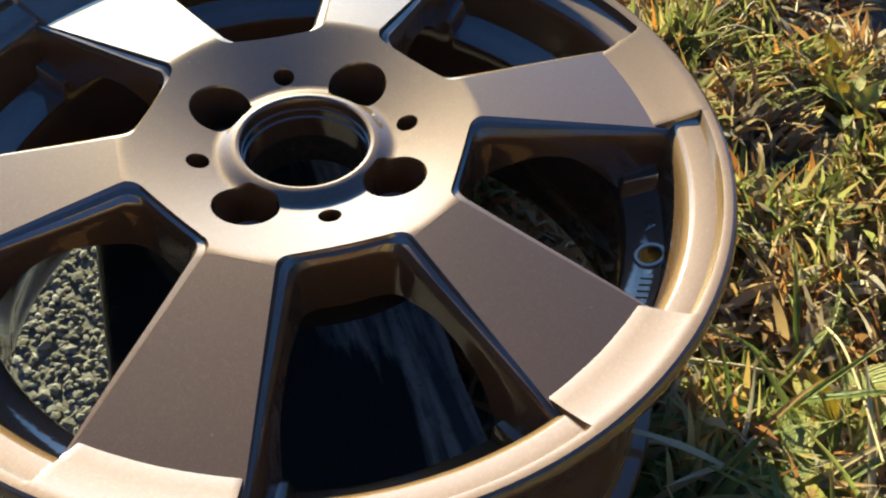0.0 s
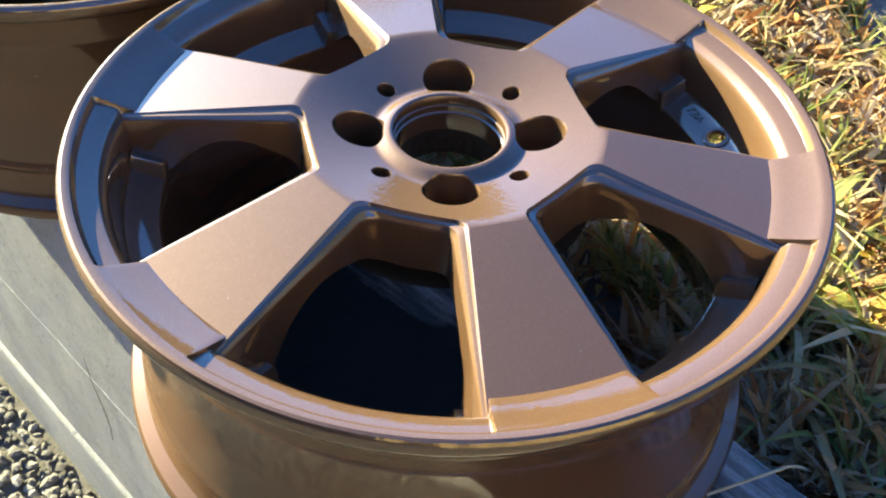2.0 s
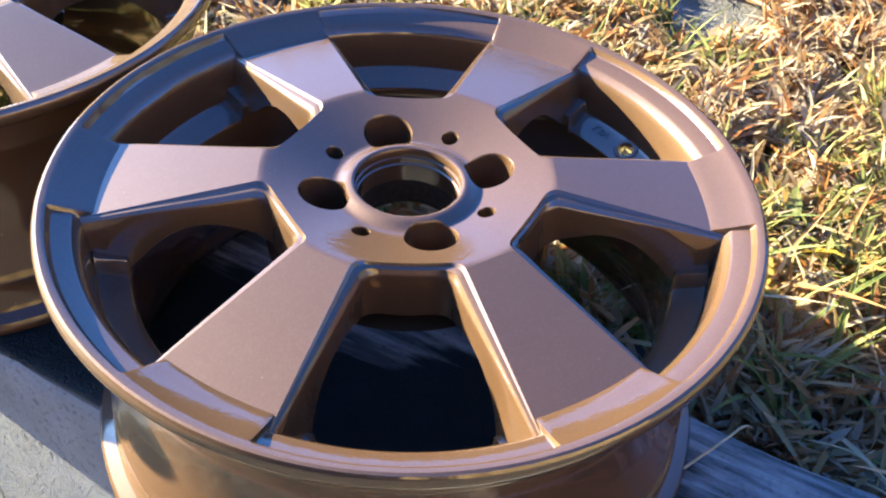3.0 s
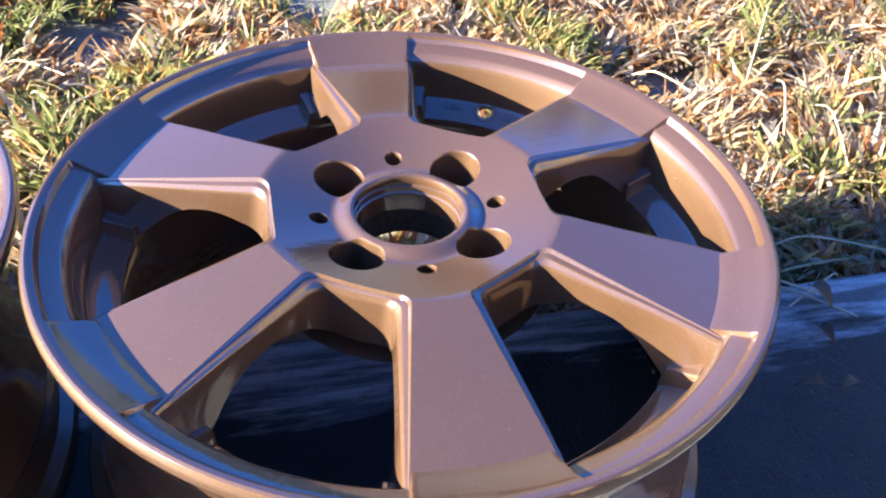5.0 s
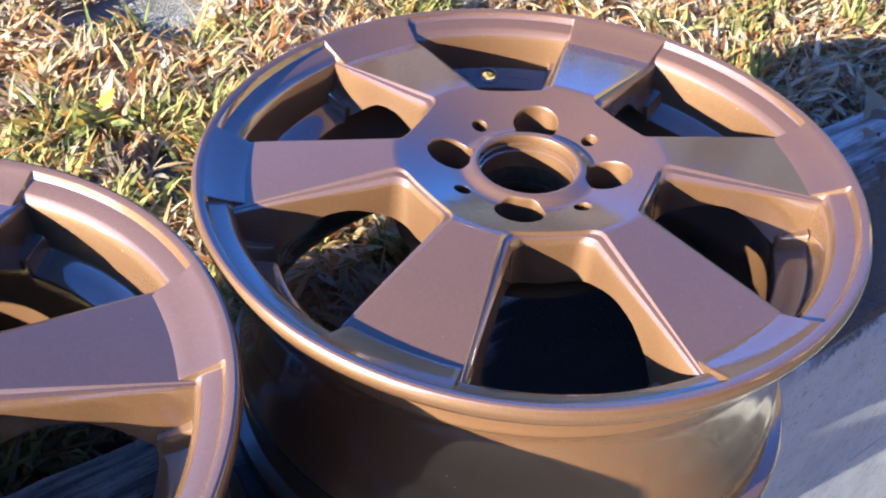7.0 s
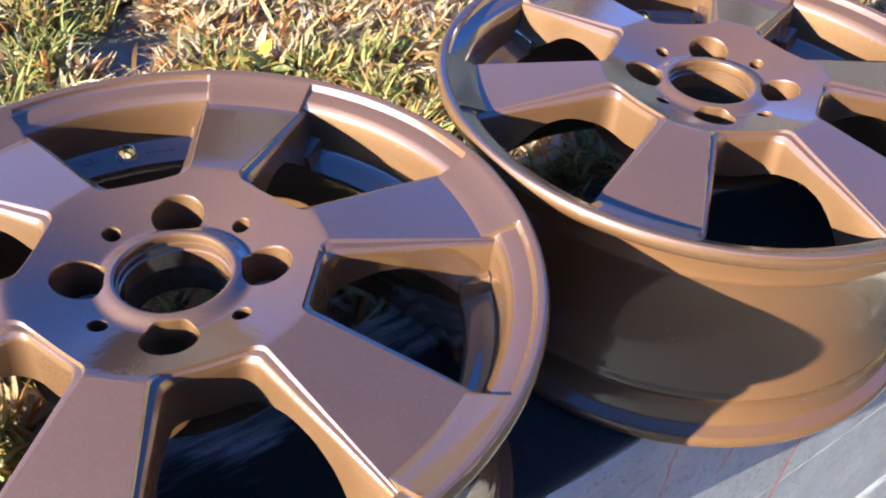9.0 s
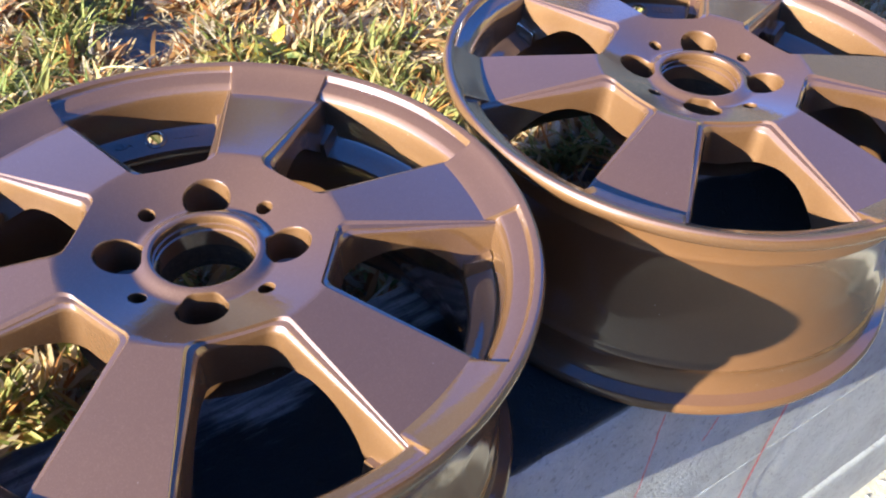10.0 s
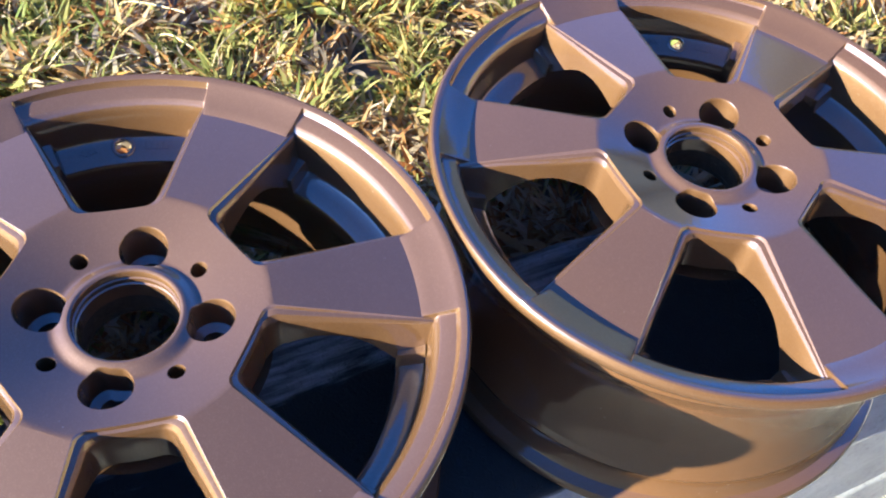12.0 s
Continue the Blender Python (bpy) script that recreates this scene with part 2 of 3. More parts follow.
    m, n, l, b = material(name, rough, 0, 0, 0.1, 0.35)
    info = n.new("ShaderNodeObjectInfo")
    c = ramp(n, l, info.outputs["Random"], stops)
    c = mix(n, l, ramp(n, l, noise_tex(n, l, 5.5, 3, 0.6), [(0.48, (0.0, 0.0, 0.0)), (0.66, (0.9, 0.9, 0.9))]), c, blotch)
    vein = noise_tex(n, l, 26, 3, 0.5, stretch=(0.25, 3.0, 1.0))
    c = mix(n, l, 0.5, c, ramp(n, l, vein, [(0.3, (0.6, 0.6, 0.55)), (0.65, (1.0, 1.0, 1.0))]), "MULTIPLY")
    l.new(c, b.inputs["Base Color"])
    bump(n, l, b, vein, 0.4, 0.02)
    t = n.new("ShaderNodeBsdfTranslucent")
    l.new(c, t.inputs["Color"])
    s = n.new("ShaderNodeMixShader")
    s.inputs["Fac"].default_value = trans
    l.new(b.outputs["BSDF"], s.inputs[1])
    l.new(t.outputs["BSDF"], s.inputs[2])
    l.new(s.outputs["Shader"], n["Material Output"].inputs["Surface"])
    return m


LEAF = blotched("weed_leaf", [(0.0, (0.13, 0.17, 0.045)), (0.5, (0.26, 0.30, 0.085)), (1.0, (0.44, 0.43, 0.15))], (0.50, 0.40, 0.12), 0.5, 0.5)
YELLOW = blotched("yellowing_leaf", [(0.0, (0.46, 0.30, 0.04)), (0.6, (0.58, 0.42, 0.05)), (1.0, (0.36, 0.36, 0.07))], (0.42, 0.17, 0.04), 0.5, 0.35)
BROWN = per_piece("withered_leaf", [(0.0, (0.08, 0.045, 0.025)), (0.6, (0.17, 0.10, 0.05)), (1.0, (0.30, 0.19, 0.10))], 0.7, 0.1, objects=True)


# Pale and warm, so that these unseen trees throw light onto the barrels.
BOUNCE = plain("unseen_warm_trees", [(0.3, (0.20, 0.125, 0.055)), (0.7, (0.38, 0.26, 0.13))], 1.2, 0.95, 0.5, 0.2)
# Bluish: the woods' shade and haze are put into the colour.
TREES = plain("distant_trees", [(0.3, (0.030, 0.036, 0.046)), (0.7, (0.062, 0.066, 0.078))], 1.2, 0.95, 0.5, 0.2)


# ---- building helpers ----
def mesh_object(name, verts, faces, mat, smooth=None, parent=None, label=""):
    me = bpy.data.meshes.new(name)
    me.from_pydata([tuple(v) for v in verts], [], faces)
    me.materials.append(mat)
    me.update()
    if smooth is not None:
        me.polygons.foreach_set("use_smooth", [True] * len(me.polygons))
        me.set_sharp_from_angle(angle=radians(smooth))
    ob = new(name, me)
    if parent:
        ob.parent = parent
    if label:
        tagged(ob, label)
    return ob


def grid_faces(rows, cols, wrap_r=False, wrap_c=False, flip=False):
    out = []
    for i in range(rows if wrap_r else rows - 1):
        for j in range(cols if wrap_c else cols - 1):
            a, b = i * cols + j, i * cols + (j + 1) % cols
            c, d = ((i + 1) % rows) * cols + (j + 1) % cols, ((i + 1) % rows) * cols + j
            out.append((a, d, c, b) if flip else (a, b, c, d))
    return out


def revolve(profile, steps, flip=False):
    """Verts and faces of an open profile of (r, z), turned about the z axis."""
    vs = [(r * math.cos(2 * math.pi * k / steps), r * math.sin(2 * math.pi * k / steps), z) for k in range(steps) for r, z in profile]
    return vs, grid_faces(steps, len(profile), wrap_r=True, flip=flip)


def smooth01(a, b, x):
    t = min(1.0, max(0.0, (x - a) / (b - a)))
    return t * t * (3 - 2 * t)


# ---- retaining wall, ground and road ----
ROAD_Z = -0.66


def wall_bump(y, z):
    """How far the wall's front stands out of its profile."""
    return noise.noise(Vector((0, y * 9, z * 14))) * 0.0007 + noise.noise(Vector((3, y * 45, z * 45))) * 0.0005


def build_wall():
    ys = [-60, -20, -6, -3, -2, -1.5] + [-1.2 + 0.02 * k for k in range(131)] + [1.6, 2, 3, 6, 20, 60]
    prof = [(-0.146, -0.80), (-0.146, -0.56), (-0.146, -0.515), (-0.145, -0.508), (-0.1405, -0.503), (-0.140, -0.42), (-0.140, -0.345), (-0.1385, -0.30), (-0.1379, -0.2562), (-0.1364, -0.2553), (-0.1377, -0.2545),
            (-0.137, -0.20), (-0.137, -0.14), (-0.136, -0.09), (-0.1345, -0.045), (-0.1335, -0.02), (-0.132, -0.007), (-0.129, -0.002)]
    vs = []
    for y in ys:
        for x, z in prof:
            k = wall_bump(y, z)
            if z > -0.01:
                k *= 0.6
            vs.append((x + k, y, z))
    front = mesh_object("wall_front", vs, grid_faces(len(ys), len(prof), flip=False), CONCRETE, 40)
    tagged(front, "rough grey concrete retaining wall with chipped front face", "wall", kind="structure")
    xs = [-0.131, -0.1295, -0.127, -0.122, -0.1, -0.06, -0.02, 0.02, 0.05, 0.066, 0.074, 0.078, 0.079, 0.079]
    vt = []
    for y in ys:
        for j, x in enumerate(xs):
            w = 0.008 * noise.noise(Vector((7, y * 6, 0))) + 0.003 * noise.noise(Vector((9, y * 40, 0))) if x > 0.06 else 0.0
            chip = 0.0018 * noise.noise(Vector((x * 30, y * 60, 2))) if j < 4 else 0.0
            z = {0: -0.006, 1: -0.002, 2: -0.0005}.get(j, 0.0) + chip
            z = {len(xs) - 3: -0.003, len(xs) - 2: -0.008, len(xs) - 1: -0.3}.get(j, z)
            vt.append((x + w, y, z))
    top = mesh_object("wall_top", vt, grid_faces(len(ys), len(xs), flip=True), COPING, 40)
    tagged(top, "concrete wall top with a black bitumen coating", "wall", kind="structure")


def build_ground():
    xs = [0.06 + 0.02 * k for k in range(80)] + [2, 3, 6, 20, 100, 400]
    ys = [-400, -100, -20, -6, -3] + [-2 + 0.04 * k for k in range(101)] + [3, 6, 20, 100, 400]
    vs = []
    for x in xs:
        for y in ys:
            h = noise.noise(Vector((x * 3, y * 3, 1))) * 0.012 + noise.noise(Vector((x * 11, y * 11, 5))) * 0.008
            vs.append((x, y, -0.055 + (h if x < 3 else 0)))
    tagged(mesh_object("ground", vs, grid_faces(len(xs), len(ys), flip=True), SOIL, 60), "dark soil under autumn grass", "ground", kind="structure")
    xs = [-400, -100, -20, -6, -2, -1.2, -0.8, -0.5, -0.3, -0.12]
    ys = [-400, -100, -20, -6, -2, -1, -0.5, 0, 0.5, 1, 2, 6, 20, 100, 400]
    vs = [(x, y, ROAD_Z - 0.006) for x in xs for y in ys]
    tagged(mesh_object("road", vs, grid_faces(len(xs), len(ys), flip=True), ASPHALT), "coarse grey asphalt below the wall", "road", kind="structure")


def ico():
    bm = bmesh.new()
    bmesh.ops.create_icosphere(bm, subdivisions=1, radius=1.0)
    vs = np.array([v.co for v in bm.verts])
    fs = np.array([[v.index for v in f.verts] for f in bm.faces])
    bm.free()
    return vs, fs


def soup(name, verts, faces, mat, smooth=True):
    """One mesh out of arrays: verts (n, 3) and faces (m, 3 or 4)."""
    me = bpy.data.meshes.new(name)
    k = faces.shape[1]
    me.vertices.add(len(verts)), me.loops.add(faces.size), me.polygons.add(len(faces))
    me.vertices.foreach_set("co", verts.astype(np.float32).ravel())
    me.loops.foreach_set("vertex_index", faces.astype(np.int32).ravel())
    me.polygons.foreach_set("loop_start", np.arange(0, faces.size, k, dtype=np.int32))
    me.polygons.foreach_set("use_smooth", np.full(len(faces), smooth))
    me.materials.append(mat)
    me.update(calc_edges=True)
    return new(name, me)


def build_chips(x0, x1, y0, y1, seed, mat, label):
    rng = np.random.default_rng(seed)
    vs, fs = ico()
    step, pts = 0.0125, []
    for x in np.arange(x0, x1, step):
        for y in np.arange(y0, y1, step):
            pts.append((x, y))
    pts = np.array(pts) + rng.uniform(-0.006, 0.006, (len(pts), 2))
    n = len(pts)
    size = rng.uniform(0.0045, 0.0095, n) * (1 + 0.5 * (rng.random(n) > 0.93))
    shape = rng.uniform(0.6, 1.15, (n, 3)) * size[:, None]
    shape[:, 2] *= 0.6
    turn = rng.uniform(0, 2 * np.pi, n)
    v = vs[None] * (1 + rng.uniform(-0.4, 0.4, (n, len(vs), 1))) * shape[:, None]
    c, s = np.cos(turn)[:, None], np.sin(turn)[:, None]
    out = np.stack([v[..., 0] * c - v[..., 1] * s, v[..., 0] * s + v[..., 1] * c, v[..., 2]], -1)
    out += np.stack([pts[:, 0], pts[:, 1], ROAD_Z + rng.uniform(-0.007, 0.0, n)], -1)[:, None]
    faces = (fs[None] + (np.arange(n) * len(vs))[:, None, None]).reshape(-1, 3)
    tagged(soup("stone_chips", out.reshape(-1, 3), faces, mat, False), label, "gravel", kind="stuff")


def build_verge():
    """A wavy strip of sand between the road and the foot of the wall."""
    vs, n = [], 160
    for k in range(n + 1):
        y = -1.6 + 1.5 * k / n
        out = -0.135 - 0.14 * (1 - smooth01(-0.30, -0.10, y)) + 0.03 * (1 - smooth01(-0.16, -0.1, y)) * noise.noise(Vector((y * 4, 3, 0))) + 0.012 * noise.noise(Vector((y * 23, 5, 0)))
        for j in range(9):
            x = out + (-0.135 - out) * j / 8
            vs.append((x, y, ROAD_Z - 0.0025 + (0.003 * noise.noise(Vector((x * 40, y * 40, 2))) + 0.003 if 0 < j else -0.004)))
    tagged(mesh_object("sand_verge", vs, grid_faces(n + 1, 9, flip=False), VERGE, 60), "pale sand along the foot of the wall", "ground", kind="structure")


# Bearings past 106 are added unseen, to cut sky light on the barrels.
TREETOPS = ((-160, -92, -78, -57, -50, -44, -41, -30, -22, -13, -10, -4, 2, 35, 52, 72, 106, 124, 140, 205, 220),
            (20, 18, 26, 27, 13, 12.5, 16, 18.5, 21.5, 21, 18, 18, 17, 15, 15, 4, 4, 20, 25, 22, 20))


def build_skyline(first, last, mat, label):
    """Trees far off between two bearings, with a ragged top; low towards the sun."""
    vs, n = [], int((last - first) * 2.8)
    for k in range(n + 1):
        a = radians(first + (last - first) * k / n)
        r = 34 + 3 * noise.noise(Vector((k * 0.05, 1, 0)))
        d = math.degrees(a)
        h = 34 * math.tan(radians(np.interp(d, TREETOPS[0], TREETOPS[1])))
        h += 0.6 * noise.noise(Vector((k * 0.045, 4, 0))) + 0.5 * noise.noise(Vector((k * 0.21, 7, 0))) + 0.9 * noise.noise(Vector((k * 0.9, 9, 0)))
        for f, out in ((0, 0), (0.55, -0.6), (0.85, 0.2), (1, 1.4)):
            vs.append(((r + out) * math.cos(a), (r + out) * math.sin(a), -0.1 + h * f))
    tagged(mesh_object("backdrop", vs, grid_faces(n + 1, 4, flip=True), mat, 60), label, "backdrop", kind="structure")


build_wall()
build_skyline(-85, 205, TREES, "distant dark tree line beyond the grass, carried on unseen over the road")
# Added out of view: a warm reflector for the barrels' shaded side.
build_skyline(-155, -85, BOUNCE, "unseen warm-coloured trees added to reflect light onto the wheel barrels")
build_ground()
build_chips(-0.95, -0.285, -1.0, 1.7, 3, CHIP, "grey stone chips set in the dark asphalt")
build_chips(-0.285, -0.155, -0.12, 1.7, 5, CHIP, "grey stone chips along the foot of the wall")
build_verge()
build_chips(-0.285, -0.155, -1.2, -0.12, 4, SAND, "pale sandy gravel along the foot of the wall")

# ---- the alloy wheels ----
HUB_Z = 0.178
HALF_OUT = radians(18.9)


def face_z(r):
    """Height of the face: a shallow bowl round the bore, a soft crease where the spokes begin, and the spokes falling away to the rim."""
    bowl, spoke, k = 0.0093 - 0.290 * (0.0856 - max(r, 0.0435)), 0.0093 - 0.147 * (r - 0.0856), 0.0005
    low = min(bowl, spoke)
    return low - k * math.log(math.exp((low - bowl) / k) + math.exp((low - spoke) / k)) + 0.0036 * (1 - smooth01(0.0335, 0.0435, r))


def window_loop(xi, s0, s1, radius, flare):
    """Half of a window's outline from the middle of its hub side to its outer end, in the window's own plane: the hub part and the side part."""
    s0, s1 = Vector(s0), Vector(s1)
    d = (s1 - s0).normalized()
    corner = s0 + d * ((xi - s0.x) / d.x)
    up = Vector((0, 1))
    a = math.acos(max(-1, min(1, (-up).dot(d))))
    cut = radius / math.tan(a / 2)
    p, q = corner - up * cut, corner + d * cut
    mid = corner + ((-up + d).normalized()) * (radius / math.sin(a / 2))
    hub = [Vector((xi, p.y * k / 5)) for k in range(5)]
    a0, a1 = math.atan2(*(p - mid).yx), math.atan2(*(q - mid).yx)
    if a0 - a1 > math.pi:
        a1 += 2 * math.pi
    if a1 - a0 > math.pi:
        a1 -= 2 * math.pi
    hub += [mid + Vector((math.cos(a0 + (a1 - a0) * k / 8), math.sin(a0 + (a1 - a0) * k / 8))) * radius for k in range(9)]
    side = []
    for k in range(17):
        w = q.lerp(s1, k / 16)
        w.y -= flare * smooth01(0.145, 0.178, w.length)
        side.append(w)
    return hub, side


def polar(r, a):
    return (r * math.cos(a), r * math.sin(a))


TOP = window_loop(0.0768, polar(0.0845, radians(20.0)), polar(0.187, HALF_OUT + radians(0.4)), 0.0085, 0.0)
LOW = window_loop(0.0806, polar(0.0845, radians(14.6)), polar(0.187, HALF_OUT - radians(0.4)), 0.0115, 0.0)
DEEP = window_loop(0.0822, polar(0.0845, radians(13.6)), polar(0.187, HALF_OUT - radians(0.9)), 0.0135, 0.006)
LEVELS = [(0.0, 0.0), (0.06, 0.0004), (0.14, 0.0014), (0.22, 0.0021), (0.55, 0.0027), (0.66, 0.0031), (0.76, 0.0044), (0.88, 0.0056), (0.96, 0.0066), (1.03, 0.0082), (1.3, 0.3), (1.6, 0.6), (1.9, 0.93), (2.0, 1.0)]


def flank_depth(r):
    """How deep the flanks of hub and spokes reach: an arch, deep at the hub and at the rim."""
    return 0.0180 + 0.0180 * (1 - smooth01(0.074, 0.122, r)) + 0.0215 * smooth01(0.128, 0.174, r)


def level_point(part, i, f, depth):
    """Point i of the hub part (0) or the side part (1) of a window's outline at a level."""
    a = TOP[part][i].lerp(LOW[part][i], f) if f <= 1 else LOW[part][i].lerp(DEEP[part][i], f - 1)
    edge = 1 - 0.6 * smooth01(0.09, 0.175, a.length)
    depth = 0.0082 * edge + (flank_depth(a.length) - 0.0082 * edge) * depth if f > 1.1 else depth * edge
    return Vector((a.x, a.y, face_z(TOP[part][i].length) - depth))


def turned(p, angle, mirror=False):
    y = -p.y if mirror else p.y
    c, s = math.cos(angle), math.sin(angle)
    return (p.x * c - y * s, p.x * s + y * c, p.z)


def build_spoke(parent):
    """The spoke along the x axis; its flanks belong to the windows on both sides of it."""
    rows, w = [], radians(30)
    for i in range(17):
        right = [turned(level_point(1, i, f, d), -w) for f, d in reversed(LEVELS)]
        left = [turned(level_point(1, i, f, d), w, True) for f, d in LEVELS]
        a, b = Vector(right[-1]), Vector(left[0])
        rows.append(right + [tuple(a.lerp(b, k / 6)) for k in range(1, 6)] + left)
    vs = [v for row in rows for v in row]
    return mesh_object("spoke", vs, grid_faces(len(rows), len(rows[0]), wrap_c=True, flip=True), BRONZE, 28, parent)


def build_hub(parent):
    vs, fs = [], []
    n = len(TOP[0])
    order = [(i, True) for i in range(n - 1, 0, -1)] + [(i, False) for i in range(n)]
    outline = []
    for k in range(6):
        w = radians(30 + 60 * k)
        base = len(vs)
        for i, mir in order:
            for f, d in LEVELS:
                vs.append(turned(level_point(0, i, f, d), w, mir))
            outline.append(turned(level_point(0, i, 0, 0), w, mir)[:2])
        fs += [tuple(base + q for q in face) for face in grid_faces(len(order), len(LEVELS), flip=True)]
    loops = [[Vector(p) for p in outline]]
    ring = 0.0335
    loops.append([Vector(polar(ring, 2 * math.pi * k / 96)) for k in range(96)])
    lug_r, lug_at, holes = 0.0153, 0.0498, []
    for k in range(4):
        a = radians(45 + 90 * k)
        pts = []
        for q in range(40):
            p = Vector(polar(lug_at, a)) + Vector(polar(lug_r, a + 2 * math.pi * q / 40))
            far = 0.0366 + 0.0008 * math.log(1 + math.exp((p.length - 0.0366) / 0.0008))
            p = p.normalized() * far
            pts.append(p)
        holes.append((pts, [(0, 0.0), (0.0004, -0.0007), (0.0006, -0.002), (0.0006, -0.026), (0.0065, -0.028), (0.0065, -0.04)], Vector(polar(lug_at, a))))
        c = Vector(polar(0.0517, radians(90 * k)))
        holes.append(([c + Vector(polar(0.0054, 2 * math.pi * q / 24)) for q in range(24)], [(0, 0.0), (0.0003, -0.0006), (0.0004, -0.0015), (0.0004, -0.04)], c))
    loops += [h[0] for h in holes]
    flat, edges = [], []
    for lp in loops:
        b = len(flat)
        flat += lp
        edges += [(b + q, b + (q + 1) % len(lp)) for q in range(len(lp))]
    for r in (0.0350, 0.0365, 0.0385, 0.0405, 0.0420, 0.0435, 0.0455, 0.0580, 0.0640, 0.0690, 0.0740, 0.0790, 0.0820, 0.0836, 0.0846, 0.0852, 0.0858, 0.0865):
        for k in range(96):
            p = Vector(polar(r, 2 * math.pi * (k + 0.5) / 96))
            if all(min((p - q).length for q in h[0]) > 0.0012 for h in holes) and min((p - q).length for q in loops[0]) > 0.0008:
                flat.append(p)
    out = delaunay_2d_cdt(flat, edges, [], 0, 1e-7)

    def inside(p, lp):
        hit = False
        for q in range(len(lp)):
            a, b = lp[q], lp[q - 1]
            if (a.y > p.y) != (b.y > p.y) and p.x < (b.x - a.x) * (p.y - a.y) / (b.y - a.y) + a.x:
                hit = not hit
        return hit

    b = len(vs)
    vs += [(v.x, v.y, face_z(v.length)) for v in out[0]]
    for f in out[2]:
        m = (out[0][f[0]] + out[0][f[1]] + out[0][f[2]]) / 3
        if inside(m, loops[0]) and not any(inside(m, lp) for lp in loops[1:]):
            fs.append(tuple(b + q for q in f))
    for pts, levels, c in holes:
        b = len(vs)
        for inset, z in levels:
            for p in pts:
                d = p - c
                q = c + d * (1 - inset / max(d.length, 0.004))
                vs.append((q.x, q.y, z + face_z(p.length) * (z > -0.01)))
        fs += [tuple(b + q for q in face) for face in grid_faces(len(levels), len(pts), wrap_c=True, flip=True)]
    under, uf = revolve([(0.0295, -0.0375), (0.085, -0.0375)], 72)
    b = len(vs)
    vs += under
    fs += [tuple(b + q for q in face) for face in uf]
    hub = mesh_object("hub", vs, fs, BRONZE, None, parent)
    bm = bmesh.new()
    bm.from_mesh(hub.data)
    bmesh.ops.remove_doubles(bm, verts=bm.verts, dist=3e-6)
    bmesh.ops.recalc_face_normals(bm, faces=bm.faces)
    bm.to_mesh(hub.data)
    bm.free()
    hub.data.polygons.foreach_set("use_smooth", [True] * len(hub.data.polygons))
    hub.data.set_sharp_from_angle(angle=radians(28))
    return hub


def build_bore(parent):
    top = face_z(0.0335)
    prof = [(0.0335, 0.0024), (0.0328, 0.0023), (0.0318, 0.0017), (0.0313, 0.0006), (0.0312, -0.0022),
            (0.0319, -0.0027), (0.0319, -0.0042), (0.0308, -0.0048), (0.0308, -0.0072), (0.0314, -0.0077), (0.0314, -0.0090), (0.0304, -0.0098), (0.0303, -0.0150), (0.0302, -0.0215)]
    vs, fs = revolve([(r, z + top - 0.0024) for r, z in prof], 96)
    mesh_object("centre_bore", vs, fs, BRONZE, 32, parent)
    # Below the sun's reach the bore takes the near-black colour.
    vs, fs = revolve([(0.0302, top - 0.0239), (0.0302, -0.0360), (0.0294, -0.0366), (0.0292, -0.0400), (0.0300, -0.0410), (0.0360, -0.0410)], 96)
    return mesh_object("bore_sleeve", vs, fs, SLEEVE, 32, parent, "dull lower bore, coloured near-black for its shade")


RIM = [((0.2071, -0.0016), None), ((0.2076, 0.0006), None), ((0.2075, 0.0029), None), ((0.2068, 0.0048), None), ((0.2056, 0.0063), None), ((0.2042, 0.0068), None), ((0.2018, 0.0063), None),
       ((0.2003, 0.0055), (0.1998, 0.0055)), ((0.1992, 0.0028), (0.1985, 0.0048)), ((0.1982, 0.0012), (0.1965, 0.0037)), ((0.1892, -0.0016), (0.1925, 0.0019)), ((0.1879, -0.0024), (0.1885, 0.0001)),
       ((0.1853, -0.0057), (0.1845, -0.0016)), ((0.1845, -0.0073), (0.1805, -0.0033)), ((0.1838, -0.0098), (0.1782, -0.0045)), ((0.1826, -0.018), (0.1772, -0.008)), ((0.1818, -0.0300), (0.1766, -0.0255)),
       ((0.1811, -0.0335), None), ((0.1796, -0.0351), None), ((0.1725, -0.0378), None), ((0.1660, -0.0404), None), ((0.1640, -0.0416), None), ((0.1631, -0.0440), None), ((0.1634, -0.0560), None), ((0.1645, -0.0700), None),
       ((0.1655, -0.1000), None), ((0.1680, -0.1130), None), ((0.1760, -0.1300), None), ((0.1800, -0.1400), None), ((0.1822, -0.1500), None), ((0.1838, -0.1600), None), ((0.1880, -0.1680), None),
       ((0.1960, -0.1725), None), ((0.2010, -0.1765), None), ((0.2030, -0.1780), None), ((0.2046, -0.1772), None), ((0.2055, -0.1745), None), ((0.2053, -0.1710), None), ((0.2035, -0.1680), None),
       ((0.2000, -0.1664), None), ((0.1955, -0.1640), None), ((0.1930, -0.1590), None), ((0.1918, -0.1500), None), ((0.1914, -0.1428), None), ((0.1921, -0.1412), None), ((0.1927, -0.1394), None), ((0.1922, -0.1374), None), ((0.1908, -0.1352), None), ((0.1899, -0.1320), None), ((0.1880, -0.1260), None),
       ((0.1830, -0.1120), None), ((0.1812, -0.1000), None), ((0.1808, -0.0800), None), ((0.1815, -0.0620), None), ((0.1850, -0.0480), None), ((0.1880, -0.0372), None), ((0.1899, -0.0330), None), ((0.1908, -0.0310), None), ((0.1906, -0.0290), None), ((0.1905, -0.0262), None),
